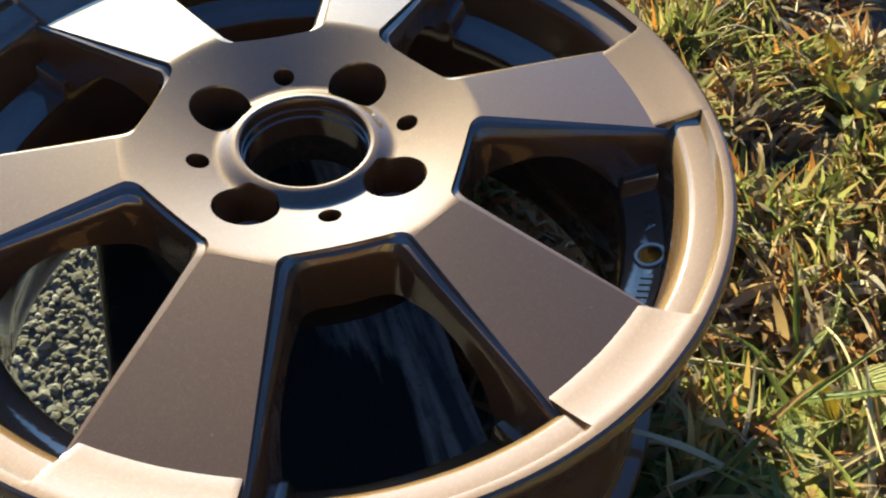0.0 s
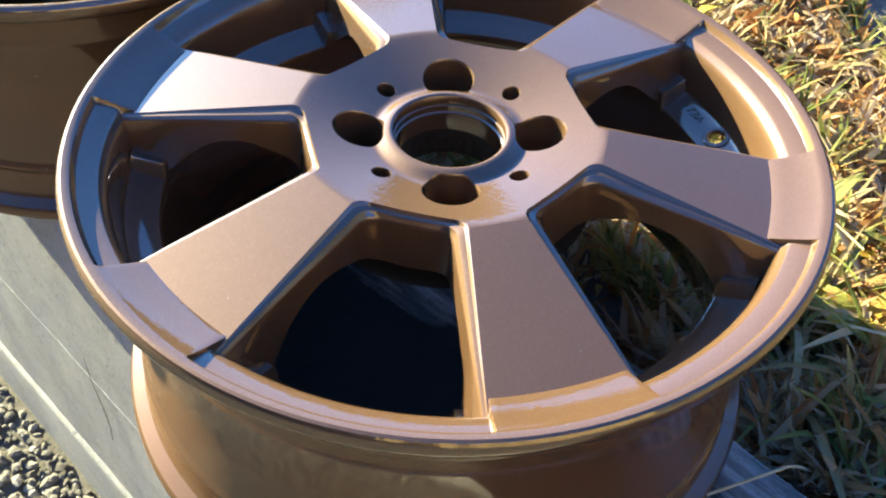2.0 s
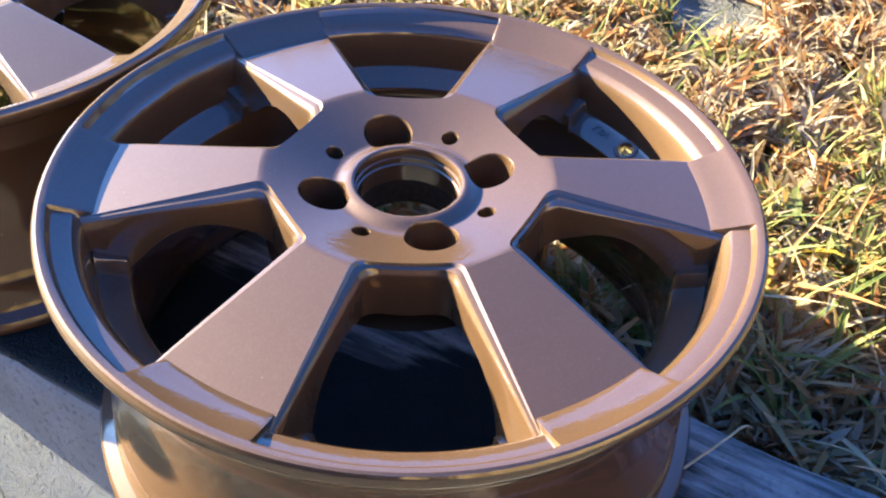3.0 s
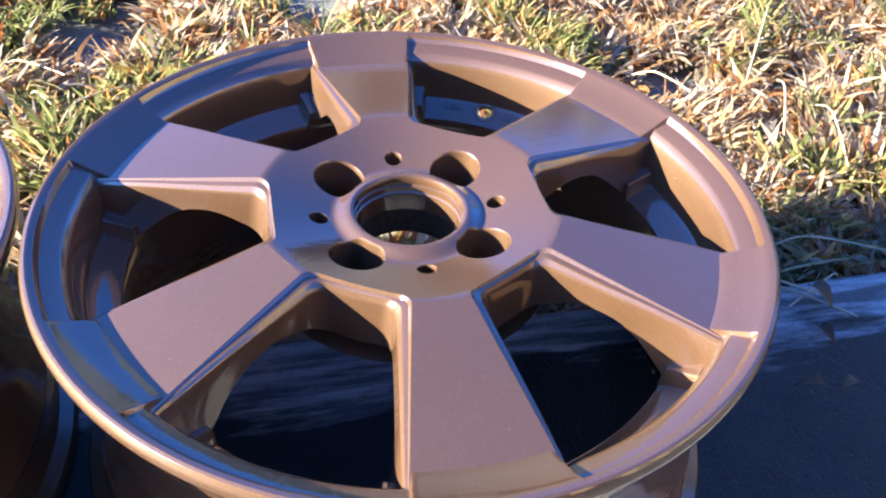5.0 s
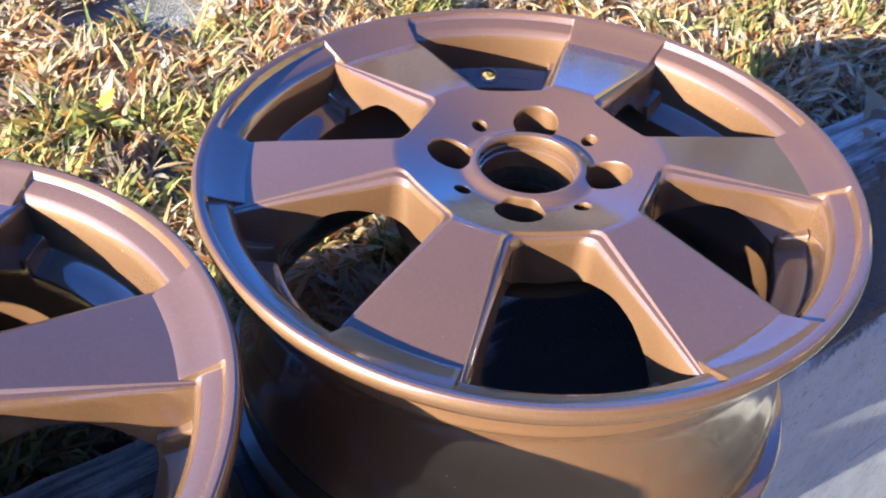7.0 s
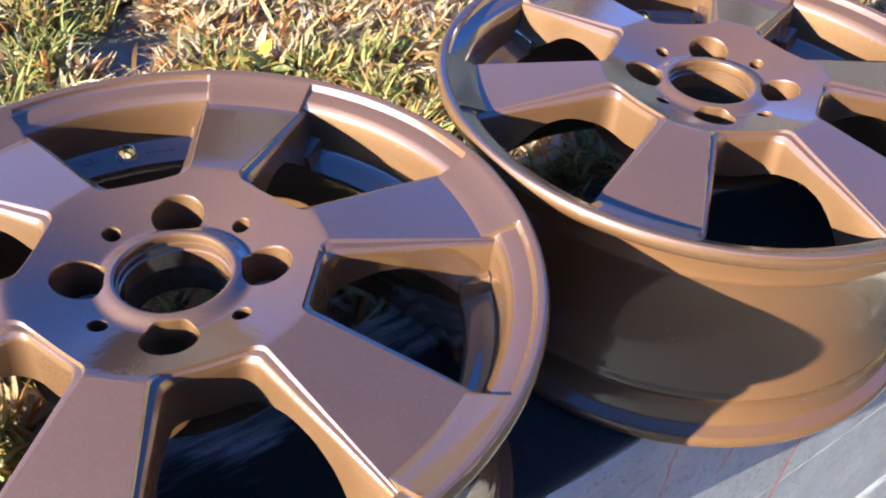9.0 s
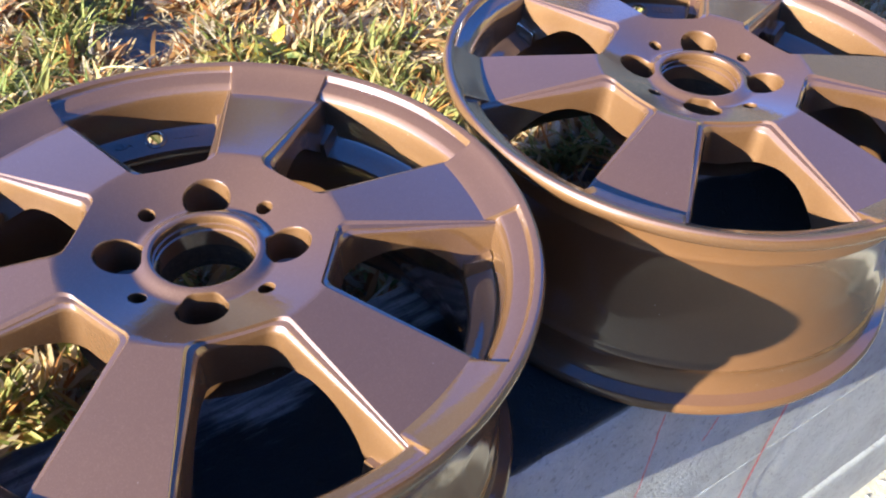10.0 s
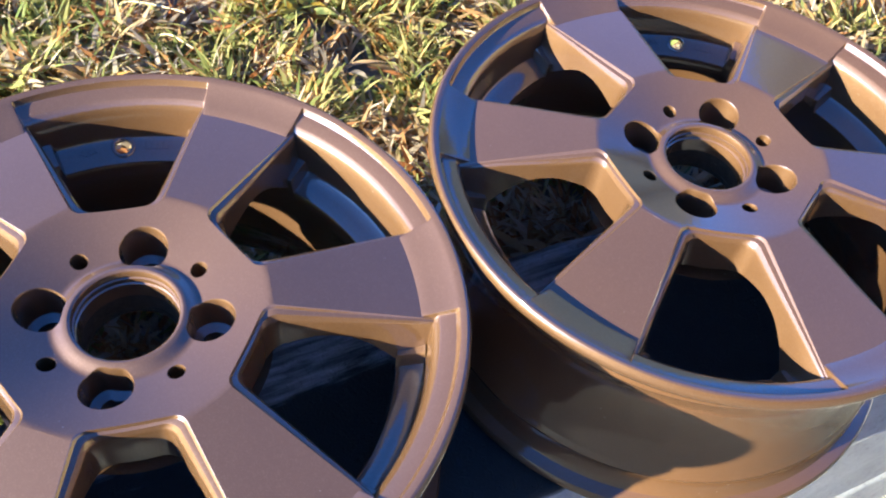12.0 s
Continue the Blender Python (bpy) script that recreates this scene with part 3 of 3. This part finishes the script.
       ((0.1918, -0.0175), None), ((0.1938, -0.0112), None), ((0.1972, -0.0082), None), ((0.2035, -0.0061), None), ((0.2060, -0.0040), None)]


def build_rim(parent):
    half = [0, 3, 6, 8, 9.4, 10.1, 10.35, 10.5, 10.65, 10.8, 11.1, 12, 13.5, 14.5, 14.8, 15.1, 15.4, 16, 17.4, 20, 22, 24, 26, 28, 30]
    offs = [-a for a in half[-2:0:-1]] + half
    vs, count = [], 0
    for k in range(6):
        for a in offs:
            m = 1 - smooth01(10.3, 10.75, abs(a))
            t = radians(60 * k + a)
            for between, pad in RIM:
                pad = pad or between
                r, z = between[0] + (pad[0] - between[0]) * m, between[1] + (pad[1] - between[1]) * m
                if pad is not between and pad[0] < 0.19:
                    r -= m * 0.0014 * smooth01(0.19, 0.178, pad[0])
                if -0.05 < between[1] < -0.032 and between[0] < 0.1815:
                    up = 1 - smooth01(14.6, 15.4, abs(a))
                    z -= up * between[1] * 0.25
                vs.append((r * math.cos(t), r * math.sin(t), z))
            count += 1
    rim = mesh_object("rim", vs, grid_faces(count, len(RIM), wrap_r=True, wrap_c=True, flip=True), BRONZE, 30)
    # the valve hole goes right through the barrel
    tool = bmesh.new()
    bmesh.ops.create_cone(tool, cap_ends=True, segments=32, radius1=0.0056, radius2=0.0056, depth=0.08)
    cutter = new("cutter", bpy.data.meshes.new("cutter"))
    tool.to_mesh(cutter.data)
    tool.free()
    axis = Vector((-0.36, 0, 0.933))
    cutter.matrix_world = Matrix.Rotation(radians(-30), 4, "Z") @ Matrix.Translation((0.1755, 0, -0.0367)) @ axis.to_track_quat("Z", "Y").to_matrix().to_4x4()
    # and widens towards the outside
    tool = bmesh.new()
    bmesh.ops.create_cone(tool, cap_ends=True, segments=32, radius1=0.017, radius2=0.0050, depth=0.026)
    flare = new("cutter", bpy.data.meshes.new("cutter"))
    tool.to_mesh(flare.data)
    tool.free()
    axis = Vector((-0.74, 0, 0.67))
    flare.matrix_world = Matrix.Rotation(radians(-30), 4, "Z") @ Matrix.Translation(Vector((0.1757, 0, -0.0385)) - axis * 0.013) @ axis.to_track_quat("Z", "Y").to_matrix().to_4x4()
    for shape in (cutter, flare):
        cut = rim.modifiers.new("cut", "BOOLEAN")
        cut.object, cut.operation, cut.solver = shape, "DIFFERENCE", "EXACT"
    bpy.context.view_layer.update()
    done = bpy.data.meshes.new_from_object(rim.evaluated_get(bpy.context.evaluated_depsgraph_get()))
    rim.modifiers.clear()
    rim.data = done
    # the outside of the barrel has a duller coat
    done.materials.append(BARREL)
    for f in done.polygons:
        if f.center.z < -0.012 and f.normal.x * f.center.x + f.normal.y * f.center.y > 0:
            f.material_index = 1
    bpy.data.objects.remove(cutter)
    bpy.data.objects.remove(flare)
    rim.parent = parent
    return rim


def ledge_frame(degrees, r=0.1752, z=-0.0369):
    """On the ledge inside the rim: x clockwise, y up the slope, z away from the metal."""
    a = radians(degrees)
    out, tan = Vector((math.cos(a), math.sin(a), 0)), Vector((math.sin(a), -math.cos(a), 0))
    up = out * 0.933 + Vector((0, 0, 0.36))
    m = Matrix((tan, up, tan.cross(up))).transposed().to_4x4()
    m.translation = out * r + Vector((0, 0, z))
    return m


def build_marks(parent):
    """The raised ring round the valve hole and the cast lettering beside it."""
    vs, fs = revolve([(0.0057, -0.003), (0.0057, 0.0009), (0.0062, 0.0013), (0.0078, 0.0013), (0.0085, 0.0008), (0.0087, -0.003)], 40)
    ring = mesh_object("valve_ring", vs, fs, BRONZE, 35, parent)
    ring.matrix_basis = ledge_frame(-30, 0.1755, -0.0366)
    for word, at, bars in (("KBA", -21.9, 0), ("", -37.4, 5)):
        if word:
            font = bpy.data.curves.new("lettering", "FONT")
            font.body, font.size, font.extrude, font.align_x, font.align_y = word, 0.0078, 0.0009, "CENTER", "CENTER"
            ob = new("lettering", font)
            ob.data.materials.append(BRONZE)
        else:
            bv, bf = [], []
            for k in range(bars):
                x, b = (k - 2) * 0.0042, len(bv)
                for dx, dy, dz in ((-1, -1, 0), (1, -1, 0), (1, 1, 0), (-1, 1, 0), (-1, -1, 1), (1, -1, 1), (1, 1, 1), (-1, 1, 1)):
                    bv.append((x + dx * 0.0012, dy * 0.0030, dz * 0.0009))
                bf += [tuple(b + q for q in f) for f in ((4, 5, 6, 7), (0, 1, 5, 4), (1, 2, 6, 5), (2, 3, 7, 6), (3, 0, 4, 7))]
            ob = mesh_object("lettering", bv, bf, BRONZE)
        ob.parent = parent
        ob.matrix_basis = ledge_frame(at)


def build_wheel():
    wheel = new("alloy_wheel")
    tagged(wheel, "bronze-painted six-spoke alloy wheel lying on the wall", "wheel", "wheels on the wall")
    build_rim(wheel)
    build_hub(wheel)
    build_bore(wheel)
    build_marks(wheel)
    first = build_spoke(wheel)
    for k in range(1, 6):
        s = new("spoke", first.data)
        s.parent = wheel
        s.matrix_basis = Matrix.Rotation(radians(60 * k), 4, "Z")
    return wheel


wheel = build_wheel()
wheel.matrix_basis = pose(0, 0, HUB_Z)
copy_thing(wheel, pose(0.0145, 0.4195, HUB_Z, 0, 0, 19.5))


# ---- grass ----
def blades(name, n, seed, mat, length, width, lie, box, field=None, label=""):
    """Many curved grass blades as one mesh. lie: how flat they lie, 0 to 1."""
    rng = np.random.default_rng(seed)
    clumps = np.stack([rng.uniform(box[0], box[1], n // 45), rng.uniform(box[2], box[3], n // 45)], -1)
    if field is not None:
        clumps = np.array([c for c in clumps if field(c[0], c[1]) > rng.random()])
    pick = rng.integers(0, len(clumps), n)
    root = clumps[pick] + rng.normal(0, 0.013, (n, 2))
    keep = (root[:, 0] > 0.082 + 0.01 * np.sin(root[:, 1] * 31)) & (root[:, 0] < box[1] + 0.1)
    root = root[keep]
    n = len(root)
    pick = pick[keep]
    lean = rng.uniform(0, 2 * np.pi, len(clumps))[pick] + rng.normal(0, 1.0, n)
    L = rng.uniform(length[0], length[1], n) * rng.uniform(0.6, 1.15, len(clumps))[pick]
    near = np.minimum(np.hypot(root[:, 0], root[:, 1]), np.hypot(root[:, 0] - 0.0145, root[:, 1] - 0.4195))
    L = np.where(near < 0.21, np.minimum(L, 0.085), L)
    W = rng.uniform(width[0], width[1], n)
    a0 = np.radians(90 - 70 * lie * rng.uniform(0.5, 1.2, n))
    bend = rng.uniform(0.3, 1.6, n) * (1.2 - 0.5 * lie)
    seg, blunt = 4, rng.choice([1.3, 1.8, 2.6, 4.0], n)
    p = np.zeros((n, 3))
    p[:, :2] = root
    p[:, 2] = -0.058 + rng.uniform(0, 0.012, n) + lie * rng.uniform(0, 0.02, n)
    dirxy = np.stack([np.cos(lean), np.sin(lean)], -1)
    side0 = np.stack([-np.sin(lean), np.cos(lean), np.zeros(n)], -1)
    roll = rng.normal(0, 0.5, n)
    verts = np.zeros((n, (seg + 1) * 2, 3))
    ang, drift = a0.copy(), rng.normal(0, 0.25, n)
    for k in range(seg + 1):
        t = k / seg
        w = W * (1 - t ** blunt) * (0.7 + 0.5 * min(t * 3, 1)) * 0.5 + 0.0003
        up = np.stack([-np.sin(ang) * dirxy[:, 0], -np.sin(ang) * dirxy[:, 1], np.cos(ang)], -1)
        sd = side0 * np.cos(roll)[:, None] + up * np.sin(roll)[:, None]
        verts[:, 2 * k] = p - sd * w[:, None]
        verts[:, 2 * k + 1] = p + sd * w[:, None]
        step = L / seg
        p = p + np.stack([np.cos(ang) * dirxy[:, 0], np.cos(ang) * dirxy[:, 1], np.sin(ang)], -1) * step[:, None]
        p[:, 2] = np.maximum(p[:, 2], -0.054)
        ang = ang - bend / seg
        lean2 = np.arctan2(dirxy[:, 1], dirxy[:, 0]) + drift / seg
        dirxy = np.stack([np.cos(lean2), np.sin(lean2)], -1)
    f = np.array([[2 * k, 2 * k + 1, 2 * k + 3, 2 * k + 2] for k in range(seg)])
    faces = (f[None] + (np.arange(n) * (seg + 1) * 2)[:, None, None]).reshape(-1, 4)
    return tagged(soup(name, verts.reshape(-1, 3), faces, mat), label, "grass", kind="stuff")


AREA = (0.07, 1.35, -1.6, 1.3)
BARE = ((0.76, 0.01, 0.09), (0.655, 0.235, 0.065), (0.405, 0.10, 0.04), (0.74, -0.30, 0.05), (0.45, -0.42, 0.04), (0.66, 0.01, 0.045))


def cover(scale, seed, lo, hi, lush=0.0):
    """How likely grass grows at a place: patches, with bare spots left out. lush: how much more on the greener side, about the second wheel."""
    def at(x, y):
        for bx, by, br in BARE:
            if math.hypot(x - bx, (y - by) * 0.8) < br:
                return 0.03
        more = lush * smooth01(-0.05, 0.2, y) * (1 - smooth01(0.55, 0.8, x))
        return smooth01(lo, hi, more + noise.noise(Vector((x * scale, y * scale, seed))))
    return at


blades("straw_mat", 95000, 1, STRAW, (0.022, 0.055), (0.003, 0.0066), 0.95, AREA, cover(3, 5, -1.6, -0.4, -0.5), "matted dry straw-coloured grass")
blades("dry_grass", 78000, 2, STRAW, (0.022, 0.055), (0.0026, 0.0060), 0.32, AREA, cover(5, 2, -0.6, 0.15, -0.3), "dry straw-coloured grass tufts")
blades("green_grass", 58000, 3, GREEN, (0.024, 0.06), (0.0026, 0.0060), 0.32, AREA, cover(6, 8, -0.35, 0.35, 0.35), "short green grass tufts")


# ---- weeds, straws and litter ----
blades("outer_grass", 36000, 4, STRAW, (0.03, 0.07), (0.006, 0.013), 0.6, (0.07, 6.0, -6.0, 6.0), lambda x, y: 0.0 if x < 1.3 and -1.55 < y < 1.25 else 1.0, "dry straw-coloured grass further off")


def leaf_mesh(name, length, width, arch, mat, fold=0.25, stem=0.12):
    """A pointed leaf along +x that rises and droops, folded along its midrib."""
    vs, fs, n = [], [], 9
    for k in range(n):
        t = k / (n - 1)
        w = width * 0.5 * (max(0.08, math.sin(math.pi * min(1, max(0, (t - stem) / (1 - stem))) ** 0.8)) if t > stem else 0.1)
        w = w if k < n - 1 else 0.0003
        x, z = length * math.sin(arch * t) / arch, length * (math.cos(arch * t) - 1) / -arch
        wave = 0.06 * width * math.sin(t * 17)
        vs += [(x, -w, -z + w * fold + wave), (x, 0, -z), (x, w, -z + w * fold - wave)]
        if k:
            b = 3 * (k - 1)
            fs += [(b, b + 3, b + 4, b + 1), (b + 1, b + 4, b + 5, b + 2)]
    me = bpy.data.meshes.new(name)
    me.from_pydata(vs, [], fs)
    me.materials.append(mat)
    me.polygons.foreach_set("use_smooth", [True] * len(fs))
    me.update()
    return me


LEAVES = {"green": [leaf_mesh("leaf", 1, 0.25, a, LEAF) for a in (0.5, 1.0, 1.5)], "yellow": [leaf_mesh("leaf", 1, 0.36, a, YELLOW) for a in (0.6, 1.2)],
          "blade": [leaf_mesh("leaf", 1, 0.055, a, LEAF, 0.5, 0.0) for a in (0.6, 1.2, 1.8)], "rust": [leaf_mesh("leaf", 1, 0.09, a, BROWN, 0.5, 0.0) for a in (0.6, 1.4)],
          "strap": [leaf_mesh("leaf", 1, 0.034, a, LEAF, 0.6, 0.0) for a in (0.5, 0.9, 1.3, 1.9)], "tan": [leaf_mesh("leaf", 1, 0.04, a, TAN, 0.6, 0.0) for a in (0.4, 0.9, 1.5)], "curl": [leaf_mesh("leaf", 1, 0.16, a, TAN, 0.9, 0.05) for a in (1.6, 2.4, 3.0)]}


def weed(name, x, y, leaves, rise, label, z=-0.05, seed=0):
    """A small plant: leaves is a list of (kind, count, length)."""
    rng = random.Random(seed)
    plant = new(name)
    plant.matrix_basis = pose(x, y, z)
    tagged(plant, label, "plant")
    for kind, count, length in leaves:
        for k in range(count):
            ob = new("leaf", rng.choice(LEAVES[kind]))
            ob.parent = plant
            size = length * rng.uniform(0.7, 1.15)
            turn = 360 * k / count + rng.uniform(-35, 35)
            ob.matrix_basis = pose(rng.uniform(-0.008, 0.008), rng.uniform(-0.008, 0.008), 0, rng.uniform(-25, 25), -rng.uniform(*rise), turn) @ Matrix.Scale(size, 4)


weed("weed", 0.505, 0.138, [("yellow", 5, 0.05), ("green", 4, 0.045)], (30, 60), "low weed with yellow and green leaves in the grass", z=-0.03, seed=1)
weed("weed", 0.53, 0.19, [("yellow", 4, 0.045), ("green", 3, 0.04)], (30, 60), "low weed with yellow and green leaves in the grass", z=-0.03, seed=2)
weed("weed", 0.30, -0.10, [("green", 7, 0.10), ("strap", 4, 0.13), ("curl", 3, 0.06)], (35, 65), "pale green broad-leaved weed beside the wall", seed=3)
weed("weed", 0.252, -0.20, [("yellow", 6, 0.042), ("green", 3, 0.04), ("curl", 3, 0.05)], (35, 75), "yellowing broad-leaved weed beside the wall", z=-0.025, seed=4)
weed("weed", 0.30, -0.145, [("green", 4, 0.075), ("yellow", 3, 0.06)], (30, 60), "broad-leaved weed with green and yellow leaves", z=-0.035, seed=11)
weed("weed", 0.255, -0.175, [("green", 5, 0.06), ("blade", 4, 0.09)], (30, 60), "small green broad-leaved weed in the grass", z=-0.035, seed=12)
weed("weed", 0.335, -0.215, [("yellow", 3, 0.055), ("green", 4, 0.06)], (30, 60), "broad-leaved weed with green and yellow leaves", z=-0.035, seed=13)
weed("weed", 0.445, -0.05, [("green", 4, 0.05)], (40, 70), "small green broad-leaved weed in the grass", seed=5)
weed("weed", 0.19, -0.115, [("green", 6, 0.045), ("yellow", 2, 0.04)], (25, 55), "small green weed growing under the wheel", seed=6)
weed("weed", 0.17, 0.05, [("green", 6, 0.04)], (25, 55), "small green weed growing under the wheel", seed=7)
weed("weed", 0.58, 0.12, [("green", 5, 0.045)], (30, 60), "small green broad-leaved weed in the grass", seed=8)
weed("weed", 0.17, 0.33, [("green", 5, 0.04), ("yellow", 2, 0.035)], (25, 55), "small green weed growing under the wheel", seed=9)
weed("weed", 0.66, -0.18, [("yellow", 3, 0.035), ("green", 3, 0.04)], (30, 60), "low weed with yellow and green leaves in the grass", seed=10)
for k, (x, y, kind, count, size) in enumerate(((0.27, -0.09, "blade", 9, 0.10), (0.235, -0.12, "blade", 8, 0.09), (0.62, -0.076, "blade", 18, 0.09), (0.68, 0.075, "blade", 10, 0.10), (0.36, 0.084, "blade", 10, 0.08),
                                              (0.285, -0.166, "blade", 8, 0.12), (0.41, 0.15, "rust", 8, 0.08), (0.30, -0.01, "rust", 9, 0.08), (0.20, -0.27, "blade", 8, 0.11), (0.25, 0.02, "rust", 7, 0.07),
                                              (0.16, -0.24, "blade", 6, 0.10), (0.31, 0.19, "blade", 9, 0.07), (0.38, 0.40, "blade", 10, 0.08), (0.5, -0.3, "blade", 9, 0.07), (0.34, 0.30, "rust", 6, 0.06))):
    weed("grass_tuft", x, y, [(kind, count, size)], (30, 75), "arching green grass tuft beside the wall" if kind == "blade" else "rust-brown dry grass tuft", seed=20 + k)


for k, (x, y, straps, tans, size) in enumerate(((0.165, -0.195, 5, 5, 0.14), (0.20, -0.235, 6, 4, 0.15), (0.235, -0.155, 6, 3, 0.16), (0.275, -0.20, 5, 5, 0.15), (0.31, -0.26, 5, 6, 0.13), (0.155, -0.29, 4, 6, 0.13),
                                                (0.215, -0.32, 4, 6, 0.14), (0.26, -0.115, 6, 3, 0.15), (0.135, -0.36, 3, 6, 0.12), (0.36, -0.17, 4, 5, 0.11))):
    weed("grass_tuft", x, y, [("strap", straps, size * 0.9), ("tan", tans + 3, size * 0.95), ("curl", 3, size * 0.45), ("rust", 2, size * 0.6)], (8, 50), "sprawling tuft of green and dry strap-shaped grass leaves", z=-0.04, seed=50 + k)


for k, (x, y) in enumerate(((0.545, 0.41), (0.60, 0.385), (0.645, 0.36), (0.57, 0.45), (0.52, 0.355), (0.66, 0.42), (0.70, 0.31), (0.50, 0.44), (0.47, -0.03), (0.62, -0.02), (0.55, 0.07))):
    weed("grass_tuft", x, y, [("blade", 12, 0.075), ("strap", 8, 0.085), ("tan", 5, 0.07)], (35, 80), "upright pale green tuft among the dry grass", z=-0.05, seed=110 + k)


for k, (x, y) in enumerate(((0.235, -0.225), (0.255, -0.165), (0.275, -0.245), (0.295, -0.20), (0.232, -0.28), (0.26, -0.30), (0.315, -0.15), (0.238, -0.13))):
    weed("grass_tuft", x, y, [("tan", 7, 0.095), ("strap", 5, 0.10), ("yellow", 1, 0.035)], (40, 80), "upright tuft of pale stems and green leaves beside the wall", z=-0.05, seed=140 + k)


for k, (x, y) in enumerate(((0.232, 0.03), (0.24, -0.03), (0.232, 0.085), (0.25, 0.06), (0.24, -0.075), (0.226, 0.125), (0.255, 0.0), (0.245, 0.36), (0.25, 0.44))):
    weed("grass_tuft", x, y, [("blade", 6, 0.048), ("strap", 3, 0.06), ("tan", 6, 0.05)], (45, 80), "upright tuft of green and dry grass close to the wheel", z=-0.05, seed=70 + k)


def strip(name, points, width, mat, label, category):
    """A thin stalk through a few points."""
    cu = bpy.data.curves.new(name, "CURVE")
    cu.dimensions, cu.bevel_depth, cu.bevel_resolution = "3D", width / 2, 1
    sp = cu.splines.new("NURBS")
    sp.points.add(len(points) - 1)
    for p, q in zip(sp.points, points):
        p.co = (*q, 1)
    sp.use_endpoint_u, sp.order_u, sp.resolution_u = True, 3, 6
    cu.materials.append(mat)
    return tagged(new(name, cu), label, category)


STALKS = ((0.12, -0.24, 0.00, -0.19, 0.015), (0.13, -0.27, 0.06, -0.36, 0.008), (0.11, -0.30, 0.03, -0.38, 0.006), (0.14, -0.33, 0.10, -0.46, 0.01), (0.10, -0.42, 0.05, -0.33, 0.008),
          (0.343, -0.032, 0.298, -0.171, 0.0), (0.42, 0.28, 0.49, 0.2, 0.0), (0.655, -0.646, 0.405, -0.473, 0.01), (0.384, -0.541, 0.296, -0.445, 0.0), (0.396, -0.548, 0.244, -0.508, 0.005),
          (0.489, -0.363, 0.401, -0.404, -0.005), (0.461, -0.548, 0.292, -0.458, 0.0), (0.527, 0.313, 0.453, 0.264, -0.01), (0.577, 0.364, 0.526, 0.27, -0.01), (0.35, 0.02, 0.27, 0.06, -0.01), (0.30, -0.10, 0.22, -0.06, -0.01))
for k, (x0, y0, x1, y1, lift) in enumerate(STALKS):
    rng = random.Random(90 + k)
    mx, my = (x0 + x1) / 2 + rng.uniform(-0.008, 0.008), (y0 + y1) / 2 + rng.uniform(-0.008, 0.008)
    end = 0.003 if x1 < 0.08 else lift + rng.uniform(-0.02, 0.0)
    strip("straw_stalk", [(x0, y0, -0.04), (x0 + (mx - x0) * 0.5, y0 + (my - y0) * 0.5, lift - 0.012), (mx, my, lift), (x1, y1, end)], rng.uniform(0.0014, 0.0024), STALK, "dry straw stalk lying in the grass beside the wall", "straw")

for k, (x, y, size) in enumerate(((0.063, -0.35, 0.03), (0.021, -0.335, 0.022), (-0.039, -0.309, 0.026), (-0.034, -0.338, 0.016), (0.049, -0.517, 0.04), (0.062, -0.565, 0.05), (0.0, -0.461, 0.03), (0.03, -0.49, 0.03))):
    rng = random.Random(60 + k)
    me = leaf_mesh("withered_leaf", size, size * 0.55, 1.6, BROWN, 0.7, 0.1)
    ob = tagged(new("withered_leaf", me), "curled brown withered leaf on the wall", "leaf")
    ob.matrix_basis = pose(x, y, size * 0.38, rng.uniform(-15, 15), -35, rng.uniform(0, 360))

# ---- marks on the wall ----
RED = plain("red_chalk", [(0.35, (0.48, 0.10, 0.10)), (0.65, (0.60, 0.22, 0.21))], 120, 0.9)
for y0, z0, y1, z1, w in ((-0.101, -0.15, -0.085, -0.40, 0.0046), (0.030, -0.095, 0.041, -0.124, 0.003), (0.117, -0.03, 0.120, -0.17, 0.002)):
    n, vs = 24, []
    rng = random.Random(5)
    for k in range(n + 1):
        t = k / n
        y, z = y0 + (y1 - y0) * t + rng.uniform(-0.0006, 0.0006), z0 + (z1 - z0) * t
        x = -0.1376 - 0.0012 - 0.003 * smooth01(-0.25, -0.42, z) * 0.9 + wall_bump(y, z) - 0.0014
        vs += [(x, y - w / 2, z), (x, y + w / 2, z)]
    tagged(mesh_object("chalk_line", vs, [(2 * k, 2 * k + 2, 2 * k + 3, 2 * k + 1) for k in range(n)], RED), "red chalk line drawn down the concrete wall", "chalk mark")

CRACK = plain("crack_shadow", [(0.35, (0.05, 0.05, 0.05)), (0.65, (0.09, 0.088, 0.085))], 150, 0.95)
rng, vs, n = random.Random(12), [], 30
for k in range(n + 1):
    t = k / n
    y, z = 0.330 + 0.004 * math.sin(7 * t) + rng.uniform(-0.001, 0.001), -0.215 - 0.15 * t
    x = -0.1378 - 0.0025 * smooth01(-0.25, -0.36, z) + wall_bump(y, z) - 0.0012
    w = 0.0007 + 0.0011 * math.sin(math.pi * t)
    vs += [(x, y - w, z), (x, y + w, z)]
tagged(mesh_object("wall_crack", vs, [(2 * k, 2 * k + 2, 2 * k + 3, 2 * k + 1) for k in range(n)], CRACK), "thin dark crack down the concrete wall", "crack")
